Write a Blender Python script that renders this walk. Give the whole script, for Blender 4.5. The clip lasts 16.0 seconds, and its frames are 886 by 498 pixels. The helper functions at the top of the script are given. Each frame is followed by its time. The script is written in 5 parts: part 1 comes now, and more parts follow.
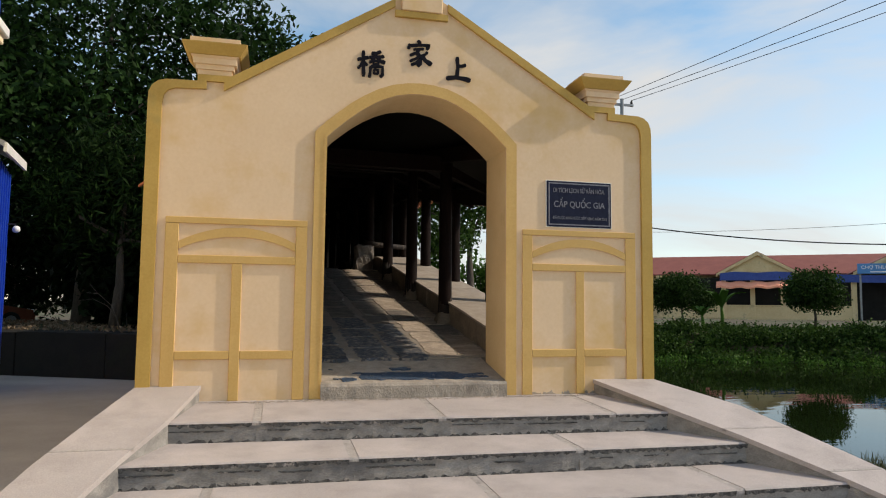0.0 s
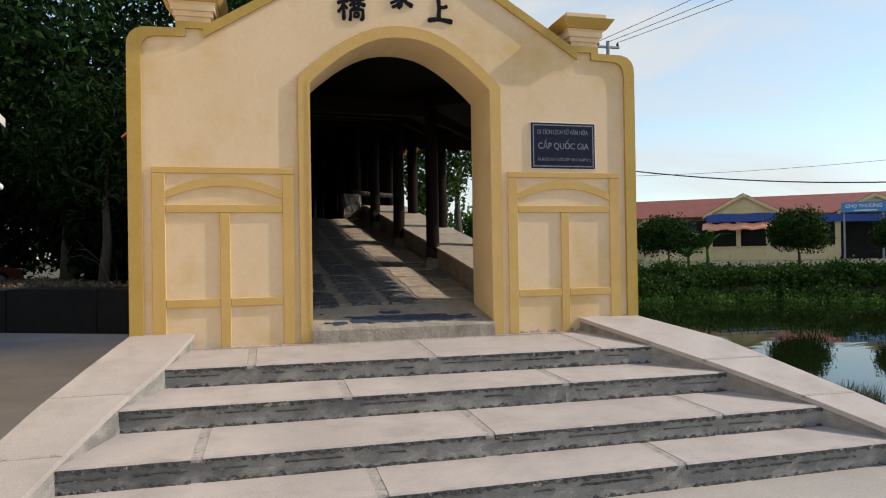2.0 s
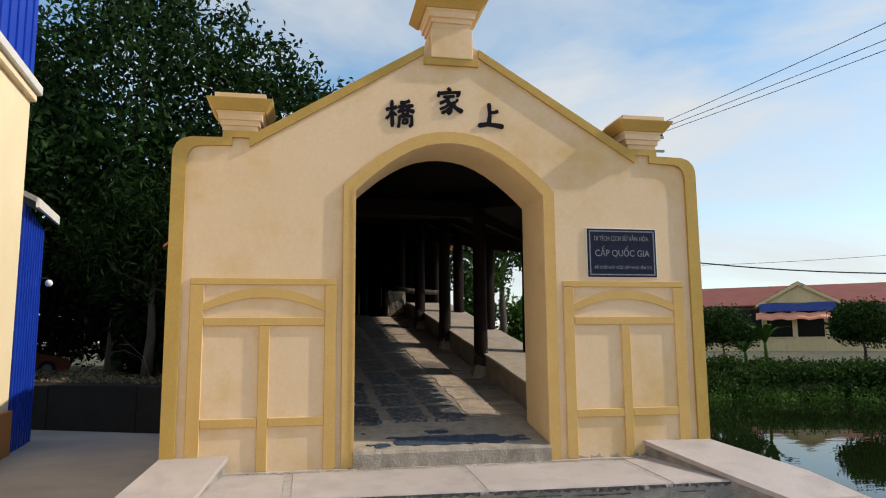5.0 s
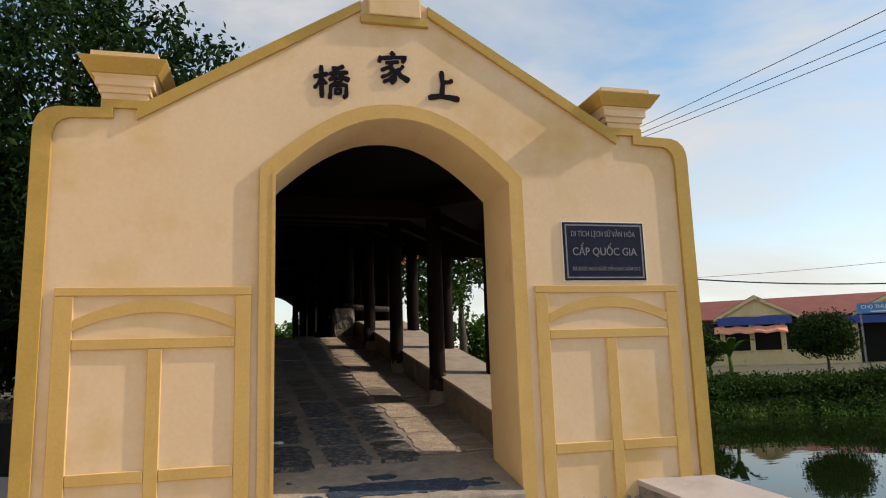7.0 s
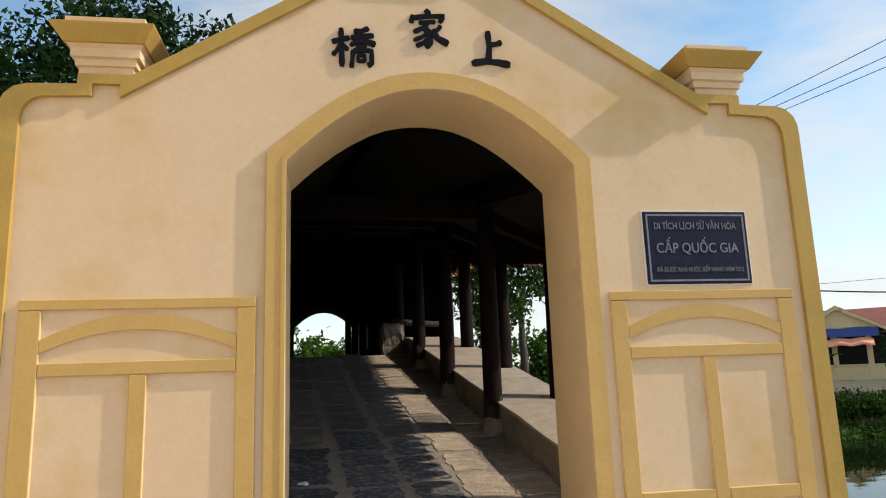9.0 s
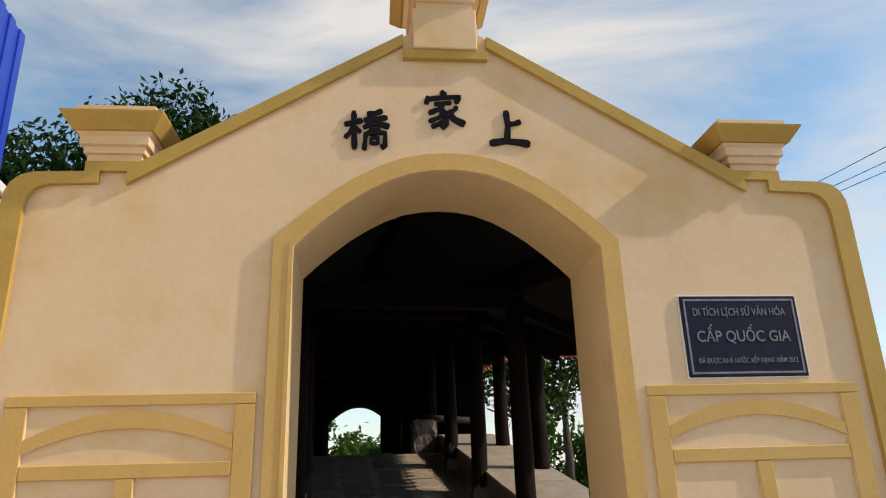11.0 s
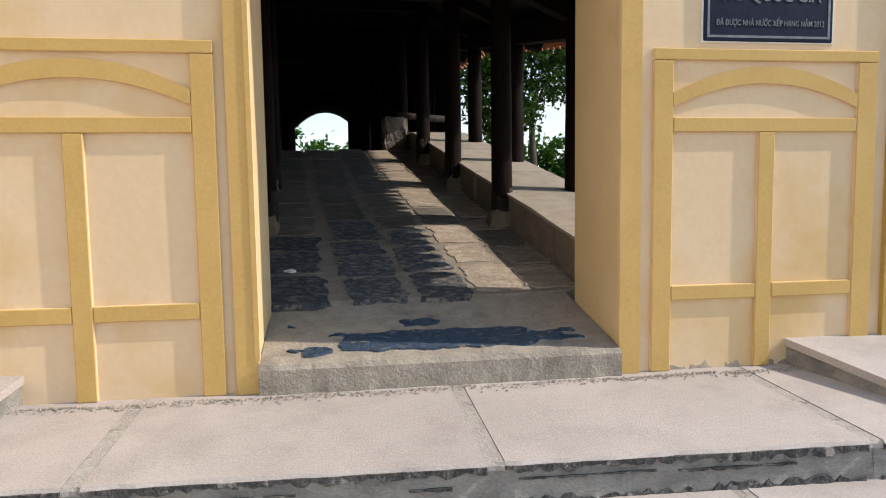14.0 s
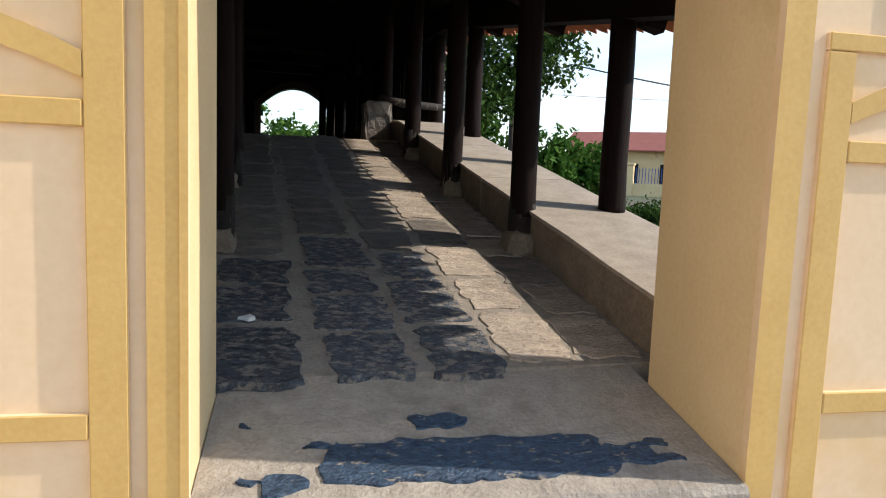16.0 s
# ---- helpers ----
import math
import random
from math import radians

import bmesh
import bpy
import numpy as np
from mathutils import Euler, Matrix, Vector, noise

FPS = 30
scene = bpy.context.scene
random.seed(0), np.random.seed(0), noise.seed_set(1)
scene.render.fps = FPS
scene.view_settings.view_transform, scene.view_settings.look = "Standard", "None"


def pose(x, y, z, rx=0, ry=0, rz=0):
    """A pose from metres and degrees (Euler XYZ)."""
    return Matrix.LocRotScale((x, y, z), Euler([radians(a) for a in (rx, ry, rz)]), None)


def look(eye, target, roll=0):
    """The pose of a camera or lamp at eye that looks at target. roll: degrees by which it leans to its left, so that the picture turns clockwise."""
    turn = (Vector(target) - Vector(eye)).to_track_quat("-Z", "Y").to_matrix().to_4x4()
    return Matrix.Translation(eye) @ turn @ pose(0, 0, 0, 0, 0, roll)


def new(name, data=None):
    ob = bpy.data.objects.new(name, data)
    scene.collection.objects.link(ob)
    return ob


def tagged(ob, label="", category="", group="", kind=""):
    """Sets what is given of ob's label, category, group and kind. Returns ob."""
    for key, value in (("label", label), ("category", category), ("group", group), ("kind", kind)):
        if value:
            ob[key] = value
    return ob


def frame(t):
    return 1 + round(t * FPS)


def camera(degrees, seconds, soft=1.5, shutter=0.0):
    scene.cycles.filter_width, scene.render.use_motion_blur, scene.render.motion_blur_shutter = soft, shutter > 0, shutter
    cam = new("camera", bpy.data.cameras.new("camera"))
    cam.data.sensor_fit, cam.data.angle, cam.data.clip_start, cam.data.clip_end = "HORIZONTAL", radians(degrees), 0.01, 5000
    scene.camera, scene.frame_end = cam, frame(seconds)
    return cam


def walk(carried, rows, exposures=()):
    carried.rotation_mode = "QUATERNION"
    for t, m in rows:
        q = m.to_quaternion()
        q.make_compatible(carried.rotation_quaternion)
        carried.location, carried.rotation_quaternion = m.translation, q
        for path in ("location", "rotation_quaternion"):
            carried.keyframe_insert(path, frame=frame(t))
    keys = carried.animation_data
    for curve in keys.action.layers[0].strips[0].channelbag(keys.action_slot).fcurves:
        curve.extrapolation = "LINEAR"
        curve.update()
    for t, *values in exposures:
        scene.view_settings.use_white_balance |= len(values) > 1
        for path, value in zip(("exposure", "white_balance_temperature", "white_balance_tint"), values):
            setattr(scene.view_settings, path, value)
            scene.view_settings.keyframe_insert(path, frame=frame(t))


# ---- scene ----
from mathutils.geometry import tessellate_polygon

cam = camera(65.5, 16.0, soft=1.1)
PATH = [
    (0, (-1.315, -6.564, 0.893), (-0.855, -4.624, 1.052), 0.6),
    (0.5, (-1.354, -6.611, 0.797), (-0.8, -4.689, 0.814), 0.8),
    (1, (-1.329, -6.606, 0.761), (-0.804, -4.681, 0.617), 0.3),
    (1.5, (-1.32, -6.628, 0.77), (-0.804, -4.699, 0.653), 0.2),
    (2, (-1.315, -6.644, 0.827), (-0.822, -4.706, 0.841), -0.9),
    (2.5, (-1.309, -6.644, 0.895), (-0.829, -4.703, 0.892), -1.6),
    (3, (-1.306, -6.646, 0.959), (-0.841, -4.701, 0.979), -2.3),
    (3.5, (-1.326, -6.633, 1.012), (-0.968, -4.666, 1.073), -2.0),
    (4, (-1.347, -6.592, 1.077), (-0.983, -4.634, 1.262), -1.4),
    (4.2, (-1.36, -6.55, 1.103), (-0.981, -4.598, 1.32), -0.9),
    (6.3, (-1.111, -5.49, 1.112), (-0.745, -3.551, 1.438), -0.1),
    (6.5, (-1.093, -5.363, 1.113), (-0.658, -3.444, 1.471), -0.5),
    (7, (-0.949, -5.026, 1.104), (-0.46, -3.113, 1.422), -1.8),
    (7.5, (-0.776, -4.764, 1.116), (-0.587, -2.791, 1.384), -0.1),
    (8, (-0.706, -4.603, 1.125), (-0.525, -2.63, 1.394), 1.3),
    (8.5, (-0.74, -4.333, 1.143), (-0.463, -2.386, 1.509), 0.4),
    (9, (-0.643, -4.049, 1.164), (-0.323, -2.109, 1.531), -2.0),
    (9.5, (-0.48, -3.854, 1.213), (-0.296, -1.908, 1.636), -0.0),
    (9.7, (-0.45, -3.841, 1.218), (-0.262, -1.914, 1.719), -0.6),
    (11.8, (-0.449, -3.749, 1.16), (-0.25, -1.864, 1.796), -1.8),
    (12, (-0.412, -3.754, 1.143), (-0.207, -1.843, 1.699), -1.0),
    (12.5, (-0.421, -3.715, 1.084), (-0.216, -1.748, 1.38), 1.1),
    (13, (-0.421, -3.717, 1.042), (-0.233, -1.733, 1.206), -0.3),
    (13.5, (-0.398, -3.603, 0.978), (-0.158, -1.619, 0.906), -1.5),
    (14, (-0.506, -3.329, 0.967), (-0.217, -1.358, 0.793), -0.8),
    (14.5, (-0.568, -2.901, 0.967), (-0.209, -0.947, 0.742), 0.6),
    (15, (-0.45, -2.352, 1.009), (-0.207, -0.409, 0.602), 2.6),
    (15.5, (-0.49, -2.189, 1.15), (-0.337, -0.223, 0.815), 2.1),
    (16, (-0.596, -2.003, 1.152), (-0.199, -0.055, 0.934), 2.2),
]
walk(cam, [(t, look(eye, target, roll)) for t, eye, target, roll in PATH],
     exposures=[(0.0, -0.14, 6800, 11), (1.5, -0.1, 6600, 10), (4.2, -0.08, 6600, 10), (6.3, -0.1, 6900, 12), (7.0, -0.12, 7200, 14), (8.0, 0.1, 6900, 12), (8.5, 0.16, 6800, 11), (9.0, 0.08, 6850, 11),
                (11.8, -0.1, 7000, 13), (12.0, -0.06, 6900, 12), (12.5, 0.16, 6500, 10), (13.0, 0.28, 6400, 10), (14.0, 0.28, 6350, 10), (15.0, 0.33, 6300, 10), (16.0, 0.56, 6200, 10)])

# ---- world and sun ----
SUN_WAY = Vector((-1.0, 0.16, -0.77)).normalized()
world = bpy.data.worlds.new("sky")
scene.world = world
world.use_nodes = True
wn, wl = world.node_tree.nodes, world.node_tree.links
wn.clear()
w_out = wn.new("ShaderNodeOutputWorld")
w_bg = wn.new("ShaderNodeBackground")
w_sky = wn.new("ShaderNodeTexSky")
w_sky.sky_type = "NISHITA"
w_sky.sun_disc = False
w_sky.sun_elevation = math.asin(-SUN_WAY.z)
w_sky.sun_rotation = math.atan2(-SUN_WAY.x, -SUN_WAY.y)
w_sky.air_density, w_sky.dust_density, w_sky.ozone_density = 1.0, 0.3, 2.2
w_bg.inputs["Strength"].default_value = 0.15
w_tc = wn.new("ShaderNodeTexCoord")
w_map = wn.new("ShaderNodeMapping")
w_map.inputs["Scale"].default_value = (1.0, 1.6, 3.2)
w_map.inputs["Rotation"].default_value = (0.2, 0.1, 0.6)
w_noise = wn.new("ShaderNodeTexNoise")
w_noise.inputs["Scale"].default_value = 1.5
w_noise.inputs["Detail"].default_value = 7
w_noise.inputs["Roughness"].default_value = 0.55
w_noise.inputs["Distortion"].default_value = 0.6
w_ramp = wn.new("ShaderNodeValToRGB")
w_ramp.color_ramp.elements[0].position = 0.40
w_ramp.color_ramp.elements[1].position = 0.66
w_mix = wn.new("ShaderNodeMixRGB")
w_mix.inputs["Color2"].default_value = (5.35, 5.5, 5.6, 1)
wl.new(w_tc.outputs["Generated"], w_map.inputs["Vector"])
wl.new(w_map.outputs["Vector"], w_noise.inputs["Vector"])
wl.new(w_noise.outputs["Fac"], w_ramp.inputs["Fac"])
wl.new(w_ramp.outputs["Color"], w_mix.inputs["Fac"])
w_hue = wn.new("ShaderNodeHueSaturation")
w_hue.inputs["Hue"].default_value = 0.487
w_hue.inputs["Saturation"].default_value = 1.0
w_hue.inputs["Value"].default_value = 1.34
wl.new(w_sky.outputs["Color"], w_hue.inputs["Color"])
wl.new(w_hue.outputs["Color"], w_mix.inputs["Color1"])
wl.new(w_mix.outputs["Color"], w_bg.inputs["Color"])
wl.new(w_bg.outputs["Background"], w_out.inputs["Surface"])

sun = new("sun", bpy.data.lights.new("sun", "SUN"))
sun.data.energy = 3.9
sun.data.angle = radians(0.55)
sun.data.color = (1.0, 0.89, 0.735)
sun.matrix_world = look((0, 0, 30), Vector((0, 0, 30)) + SUN_WAY)
scene.view_settings.exposure = 0.0


# ---- materials ----
def surface(name, dark, light, scale=6.0, rough=0.8, bump=0.2, fine=60.0, stain=None, stain_scale=0.7, stain_at=(0.55, 0.7),
            metal=0.0, vary=0.0, stretch=(1, 1, 1), spec=0.4, depth=0.01):
    """A worn surface: a large and a fine mottling between two colours, stains, and fine relief."""
    m = bpy.data.materials.new(name)
    m.use_nodes = True
    n, l = m.node_tree.nodes, m.node_tree.links
    b = n["Principled BSDF"]
    b.inputs["Roughness"].default_value = rough
    b.inputs["Metallic"].default_value = metal
    b.inputs["Specular IOR Level"].default_value = spec
    geo = n.new("ShaderNodeNewGeometry")
    mp = n.new("ShaderNodeMapping")
    mp.inputs["Scale"].default_value = stretch
    l.new(geo.outputs["Position"], mp.inputs["Vector"])

    def field(s, detail=6, rg=0.6):
        t = n.new("ShaderNodeTexNoise")
        t.inputs["Scale"].default_value = s
        t.inputs["Detail"].default_value = detail
        t.inputs["Roughness"].default_value = rg
        l.new(mp.outputs["Vector"], t.inputs["Vector"])
        return t.outputs["Fac"]

    big, small = field(scale), field(fine, 4)
    add = n.new("ShaderNodeMath")
    add.operation = "MULTIPLY_ADD"
    l.new(small, add.inputs[0])
    add.inputs[1].default_value = 0.5
    half = n.new("ShaderNodeMath")
    half.operation = "MULTIPLY"
    half.inputs[1].default_value = 0.6
    l.new(big, half.inputs[0])
    l.new(half.outputs[0], add.inputs[2])
    ramp = n.new("ShaderNodeValToRGB")
    ramp.color_ramp.elements[0].position = 0.38
    ramp.color_ramp.elements[1].position = 0.72
    ramp.color_ramp.elements[0].color = (*dark, 1)
    ramp.color_ramp.elements[1].color = (*light, 1)
    l.new(add.outputs[0], ramp.inputs["Fac"])
    colour = ramp.outputs["Color"]
    if stain:
        sr = n.new("ShaderNodeValToRGB")
        sr.color_ramp.elements[0].position, sr.color_ramp.elements[1].position = stain_at
        l.new(field(stain_scale, 5, 0.65), sr.inputs["Fac"])
        mx = n.new("ShaderNodeMixRGB")
        mx.inputs["Color2"].default_value = (*stain, 1)
        l.new(sr.outputs["Color"], mx.inputs["Fac"])
        l.new(colour, mx.inputs["Color1"])
        colour = mx.outputs["Color"]
    if vary:
        info = n.new("ShaderNodeObjectInfo")
        mr = n.new("ShaderNodeMapRange")
        mr.inputs["To Min"].default_value, mr.inputs["To Max"].default_value = 1 - vary, 1 + vary
        l.new(info.outputs["Random"], mr.inputs["Value"])
        hs = n.new("ShaderNodeHueSaturation")
        l.new(mr.outputs["Result"], hs.inputs["Value"])
        l.new(colour, hs.inputs["Color"])
        colour = hs.outputs["Color"]
    l.new(colour, b.inputs["Base Color"])
    if bump:
        bp = n.new("ShaderNodeBump")
        bp.inputs["Strength"].default_value = bump
        bp.inputs["Distance"].default_value = depth
        l.new(add.outputs[0], bp.inputs["Height"])
        l.new(bp.outputs["Normal"], b.inputs["Normal"])
    return m


def foliage(name, dark, light, rough=0.7):
    """Leaves: each leaf its own shade, a little light through them."""
    m = bpy.data.materials.new(name)
    m.use_nodes = True
    n, l = m.node_tree.nodes, m.node_tree.links
    b = n["Principled BSDF"]
    b.inputs["Roughness"].default_value = rough
    b.inputs["Specular IOR Level"].default_value = 0.12
    geo = n.new("ShaderNodeNewGeometry")
    ramp = n.new("ShaderNodeValToRGB")
    ramp.color_ramp.elements[0].color = (*dark, 1)
    ramp.color_ramp.elements[1].color = (*light, 1)
    l.new(geo.outputs["Random Per Island"], ramp.inputs["Fac"])
    l.new(ramp.outputs["Color"], b.inputs["Base Color"])
    tr = n.new("ShaderNodeBsdfTranslucent")
    l.new(ramp.outputs["Color"], tr.inputs["Color"])
    mix = n.new("ShaderNodeMixShader")
    mix.inputs["Fac"].default_value = 0.25
    l.new(b.outputs["BSDF"], mix.inputs[1])
    l.new(tr.outputs["BSDF"], mix.inputs[2])
    l.new(mix.outputs["Shader"], n["Material Output"].inputs["Surface"])
    return m


CREAM = surface("cream_limewash", (0.70, 0.514, 0.322), (0.765, 0.58, 0.386), 1.3, 0.85, 0.05, 30, stain=(0.64, 0.43, 0.19), stain_scale=0.9, stain_at=(0.49, 0.68))
OCHRE = surface("ochre_paint", (0.53, 0.334, 0.106), (0.62, 0.408, 0.144), 3, 0.75, 0.12, 50, stain=(0.52, 0.34, 0.10), stain_scale=1.3, stain_at=(0.62, 0.85))
REVEAL = surface("pale_ochre_reveal", (0.63, 0.462, 0.245), (0.72, 0.55, 0.32), 2.5, 0.8, 0.12, 50, stain=(0.50, 0.36, 0.16), stain_scale=1.5, stain_at=(0.58, 0.8))
EDGE = surface("olive_ochre_paint", (0.42, 0.268, 0.062), (0.51, 0.338, 0.09), 3, 0.75, 0.12, 50, stain=(0.35, 0.27, 0.09), stain_scale=1.7, stain_at=(0.6, 0.8))
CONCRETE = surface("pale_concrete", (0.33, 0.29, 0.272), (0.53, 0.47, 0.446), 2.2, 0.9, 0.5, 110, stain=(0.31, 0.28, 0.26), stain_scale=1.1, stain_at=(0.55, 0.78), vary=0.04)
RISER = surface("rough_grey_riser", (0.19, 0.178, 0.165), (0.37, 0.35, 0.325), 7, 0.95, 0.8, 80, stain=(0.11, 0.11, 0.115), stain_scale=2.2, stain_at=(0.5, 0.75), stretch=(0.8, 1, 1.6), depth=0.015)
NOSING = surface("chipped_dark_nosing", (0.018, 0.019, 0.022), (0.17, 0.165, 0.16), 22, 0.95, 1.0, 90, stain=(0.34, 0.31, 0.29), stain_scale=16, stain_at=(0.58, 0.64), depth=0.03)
MORTAR = surface("grey_mortar", (0.30, 0.27, 0.248), (0.47, 0.43, 0.40), 9, 0.95, 0.9, 70, stain=(0.22, 0.2, 0.19), stain_scale=14, stain_at=(0.58, 0.66), depth=0.02)
ROAD = surface("worn_concrete_road", (0.3, 0.275, 0.25), (0.44, 0.4, 0.37), 0.8, 0.9, 0.2, 60, stain=(0.33, 0.30, 0.28), stain_scale=0.5, stain_at=(0.5, 0.75))
STONE = surface("blue_grey_flagstone", (0.008, 0.011, 0.018), (0.122, 0.134, 0.158), 22, 0.55, 1.0, 60, stain=(0.25, 0.218, 0.185), stain_scale=17, stain_at=(0.50, 0.60), vary=0.2, stretch=(1.0, 1.5, 1), depth=0.03)
DUSTY = surface("dusty_flagstone", (0.25, 0.205, 0.165), (0.48, 0.39, 0.31), 9, 0.8, 1.0, 40, stain=(0.52, 0.43, 0.34), stain_scale=5, stain_at=(0.5, 0.65), vary=0.14, stretch=(0.8, 1.6, 1), depth=0.035)
# Darker copy of the dusty stone; its brown also carries the floor's shade.
WORNSHADE = surface("worn_shaded_flagstone", (0.10, 0.088, 0.078), (0.24, 0.205, 0.175), 9, 0.75, 1.0, 40, stain=(0.30, 0.25, 0.205), stain_scale=4, stain_at=(0.52, 0.68), vary=0.2, stretch=(0.8, 1.6, 1), depth=0.035)
BED = surface("dusty_mortar_bed", (0.20, 0.172, 0.144), (0.33, 0.283, 0.236), 5, 0.9, 0.7, 45, stain=(0.15, 0.135, 0.12), stain_scale=3.5, stain_at=(0.56, 0.68), depth=0.025)
SILL = surface("grey_threshold_concrete", (0.25, 0.22, 0.185), (0.41, 0.362, 0.305), 9, 0.9, 0.8, 55, stain=(0.19, 0.165, 0.14), stain_scale=3, stain_at=(0.55, 0.75), depth=0.025)
SLATE = surface("blue_slate_slab", (0.008, 0.017, 0.038), (0.062, 0.106, 0.172), 26, 0.5, 1.0, 55, stain=(0.27, 0.235, 0.20), stain_scale=20, stain_at=(0.60, 0.64), stretch=(0.9, 1.4, 1), depth=0.03)
GRIT = surface("loose_grit", (0.19, 0.165, 0.14), (0.42, 0.37, 0.32), 9, 0.95, 0.3, 60, vary=0.3)
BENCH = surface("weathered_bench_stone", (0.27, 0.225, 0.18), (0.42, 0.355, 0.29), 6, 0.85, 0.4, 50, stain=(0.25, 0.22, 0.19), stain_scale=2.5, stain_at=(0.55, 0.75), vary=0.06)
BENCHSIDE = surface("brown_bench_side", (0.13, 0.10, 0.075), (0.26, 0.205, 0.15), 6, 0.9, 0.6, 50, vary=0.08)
# Dark brown timber, taken darker still to paint in the interior's shade.
WOOD = surface("shade_dark_ironwood", (0.004, 0.0018, 0.0014), (0.015, 0.0068, 0.005), 8, 0.75, 0.5, 70, stretch=(6, 6, 0.5), stain=(0.03, 0.019, 0.015), stain_scale=3, stain_at=(0.66, 0.8), spec=0.12)
BARE = surface("rubbed_wood_foot", (0.006, 0.004, 0.003), (0.022, 0.014, 0.011), 8, 0.8, 0.7, 60, stretch=(5, 5, 0.6), stain=(0.24, 0.18, 0.14), stain_scale=2.6, stain_at=(0.60, 0.66))
TILE = surface("terracotta_tile", (0.30, 0.09, 0.04), (0.46, 0.16, 0.07), 8, 0.85, 0.3, 50, vary=0.15)
# Near-black base puts the deep shade inside the bridge into the colour.
PLANK = surface("shade_black_boards", (0.002, 0.0015, 0.001), (0.006, 0.0045, 0.004), 6, 0.8, 0.3, 50)
NAVY = surface("navy_granite", (0.004, 0.006, 0.020), (0.012, 0.017, 0.045), 20, 0.5, 0.1, 120, spec=0.15)
SILVER = surface("grey_engraving", (0.13, 0.135, 0.16), (0.24, 0.245, 0.275), 20, 0.6, 0, 80)
INK = surface("black_lacquer", (0.003, 0.003, 0.006), (0.009, 0.008, 0.014), 10, 0.7, 0.1, 60, spec=0.12)
HOUSEPAINT = surface("pale_yellow_house_paint", (0.80, 0.66, 0.42), (0.86, 0.73, 0.49), 1.2, 0.85, 0.1, 40)
PLINTH = surface("orange_plinth", (0.42, 0.18, 0.05), (0.50, 0.23, 0.07), 2, 0.8, 0.15, 40)
BLUE = surface("blue_sheet_metal", (0.005, 0.036, 0.38), (0.01, 0.06, 0.48), 2, 0.45, 0.05, 30)
WHITE = surface("off_white_trim", (0.62, 0.60, 0.55), (0.74, 0.72, 0.67), 3, 0.8, 0.1, 40)
# Shade on the garden wall and far gate is put into this colour.
DARKWALL = surface("shade_dark_wall", (0.005, 0.0045, 0.004), (0.015, 0.013, 0.011), 2, 0.95, 0.5, 30, stain=(0.012, 0.015, 0.008), stain_scale=1.2)
SOIL = surface("leafy_soil", (0.050, 0.038, 0.026), (0.14, 0.105, 0.07), 3, 0.95, 0.6, 20, stain=(0.045, 0.07, 0.02), stain_scale=0.25, stain_at=(0.45, 0.6))
BARK = surface("grey_bark", (0.035, 0.028, 0.022), (0.11, 0.09, 0.07), 5, 0.9, 0.8, 30, stretch=(3, 3, 0.7))
TWIG = surface("dry_branch", (0.07, 0.06, 0.05), (0.15, 0.13, 0.11), 9, 0.9, 0.4, 60)
LEAF = foliage("dark_broad_leaves", (0.003, 0.012, 0.003), (0.026, 0.066, 0.013))
TREELEAF = foliage("dark_street_tree_leaves", (0.006, 0.02, 0.004), (0.04, 0.082, 0.014))
MIDLEAF = foliage("narrow_green_leaves", (0.003, 0.012, 0.003), (0.026, 0.06, 0.011))
GRASS = foliage("dry_dark_grass", (0.02, 0.03, 0.01), (0.10, 0.10, 0.04))
# Darker copy of the broad leaves, holding the grove's shade in its colour.
DEEPLEAF = foliage("leaves_with_painted_shade", (0.002, 0.006, 0.002), (0.010, 0.024, 0.006))
LEAF2 = foliage("fresh_green_leaves", (0.030, 0.085, 0.012), (0.11, 0.22, 0.035))
LEAF3 = foliage("bank_shrub_leaves", (0.009, 0.028, 0.005), (0.062, 0.118, 0.02))
DRYLEAF = foliage("fallen_leaves", (0.12, 0.08, 0.05), (0.34, 0.26, 0.18), 0.8)
REDROOF = surface("red_sheet_roof", (0.20, 0.055, 0.040), (0.28, 0.085, 0.062), 1.0, 0.7, 0.1, 20, stretch=(1, 1, 1))
FARWALL = surface("ochre_market_wall", (0.62, 0.46, 0.24), (0.76, 0.61, 0.36), 0.9, 0.85, 0.1, 10, stain=(0.22, 0.17, 0.11), stain_scale=0.9, stain_at=(0.6, 0.75))
# Flat dark colour standing in for shade in openings and the hall.
SHADE = surface("painted_interior_shade", (0.006, 0.006, 0.006), (0.018, 0.017, 0.016), 1, 0.9, 0, 10)
CORAL = surface("coral_awning", (0.78, 0.26, 0.15), (0.92, 0.42, 0.26), 1.4, 0.7, 0.1, 12)
TARP = surface("blue_tarpaulin", (0.02, 0.05, 0.24), (0.05, 0.10, 0.36), 1.4, 0.6, 0.1, 12)
SIGNBLUE = surface("blue_sign_board", (0.06, 0.22, 0.50), (0.09, 0.28, 0.58), 2, 0.5, 0, 12)
WHITEPAINT = surface("white_letters", (0.78, 0.78, 0.78), (0.85, 0.85, 0.85), 2, 0.6, 0, 12)
CABLE = surface("black_cable", (0.012, 0.012, 0.014), (0.025, 0.025, 0.028), 4, 0.6, 0, 30)
GREYMETAL = surface("grey_metal", (0.20, 0.21, 0.22), (0.32, 0.33, 0.34), 4, 0.5, 0.05, 30, metal=0.5)
PAPER = surface("crumpled_paper", (0.70, 0.69, 0.66), (0.82, 0.81, 0.78), 20, 0.9, 0.2, 80)

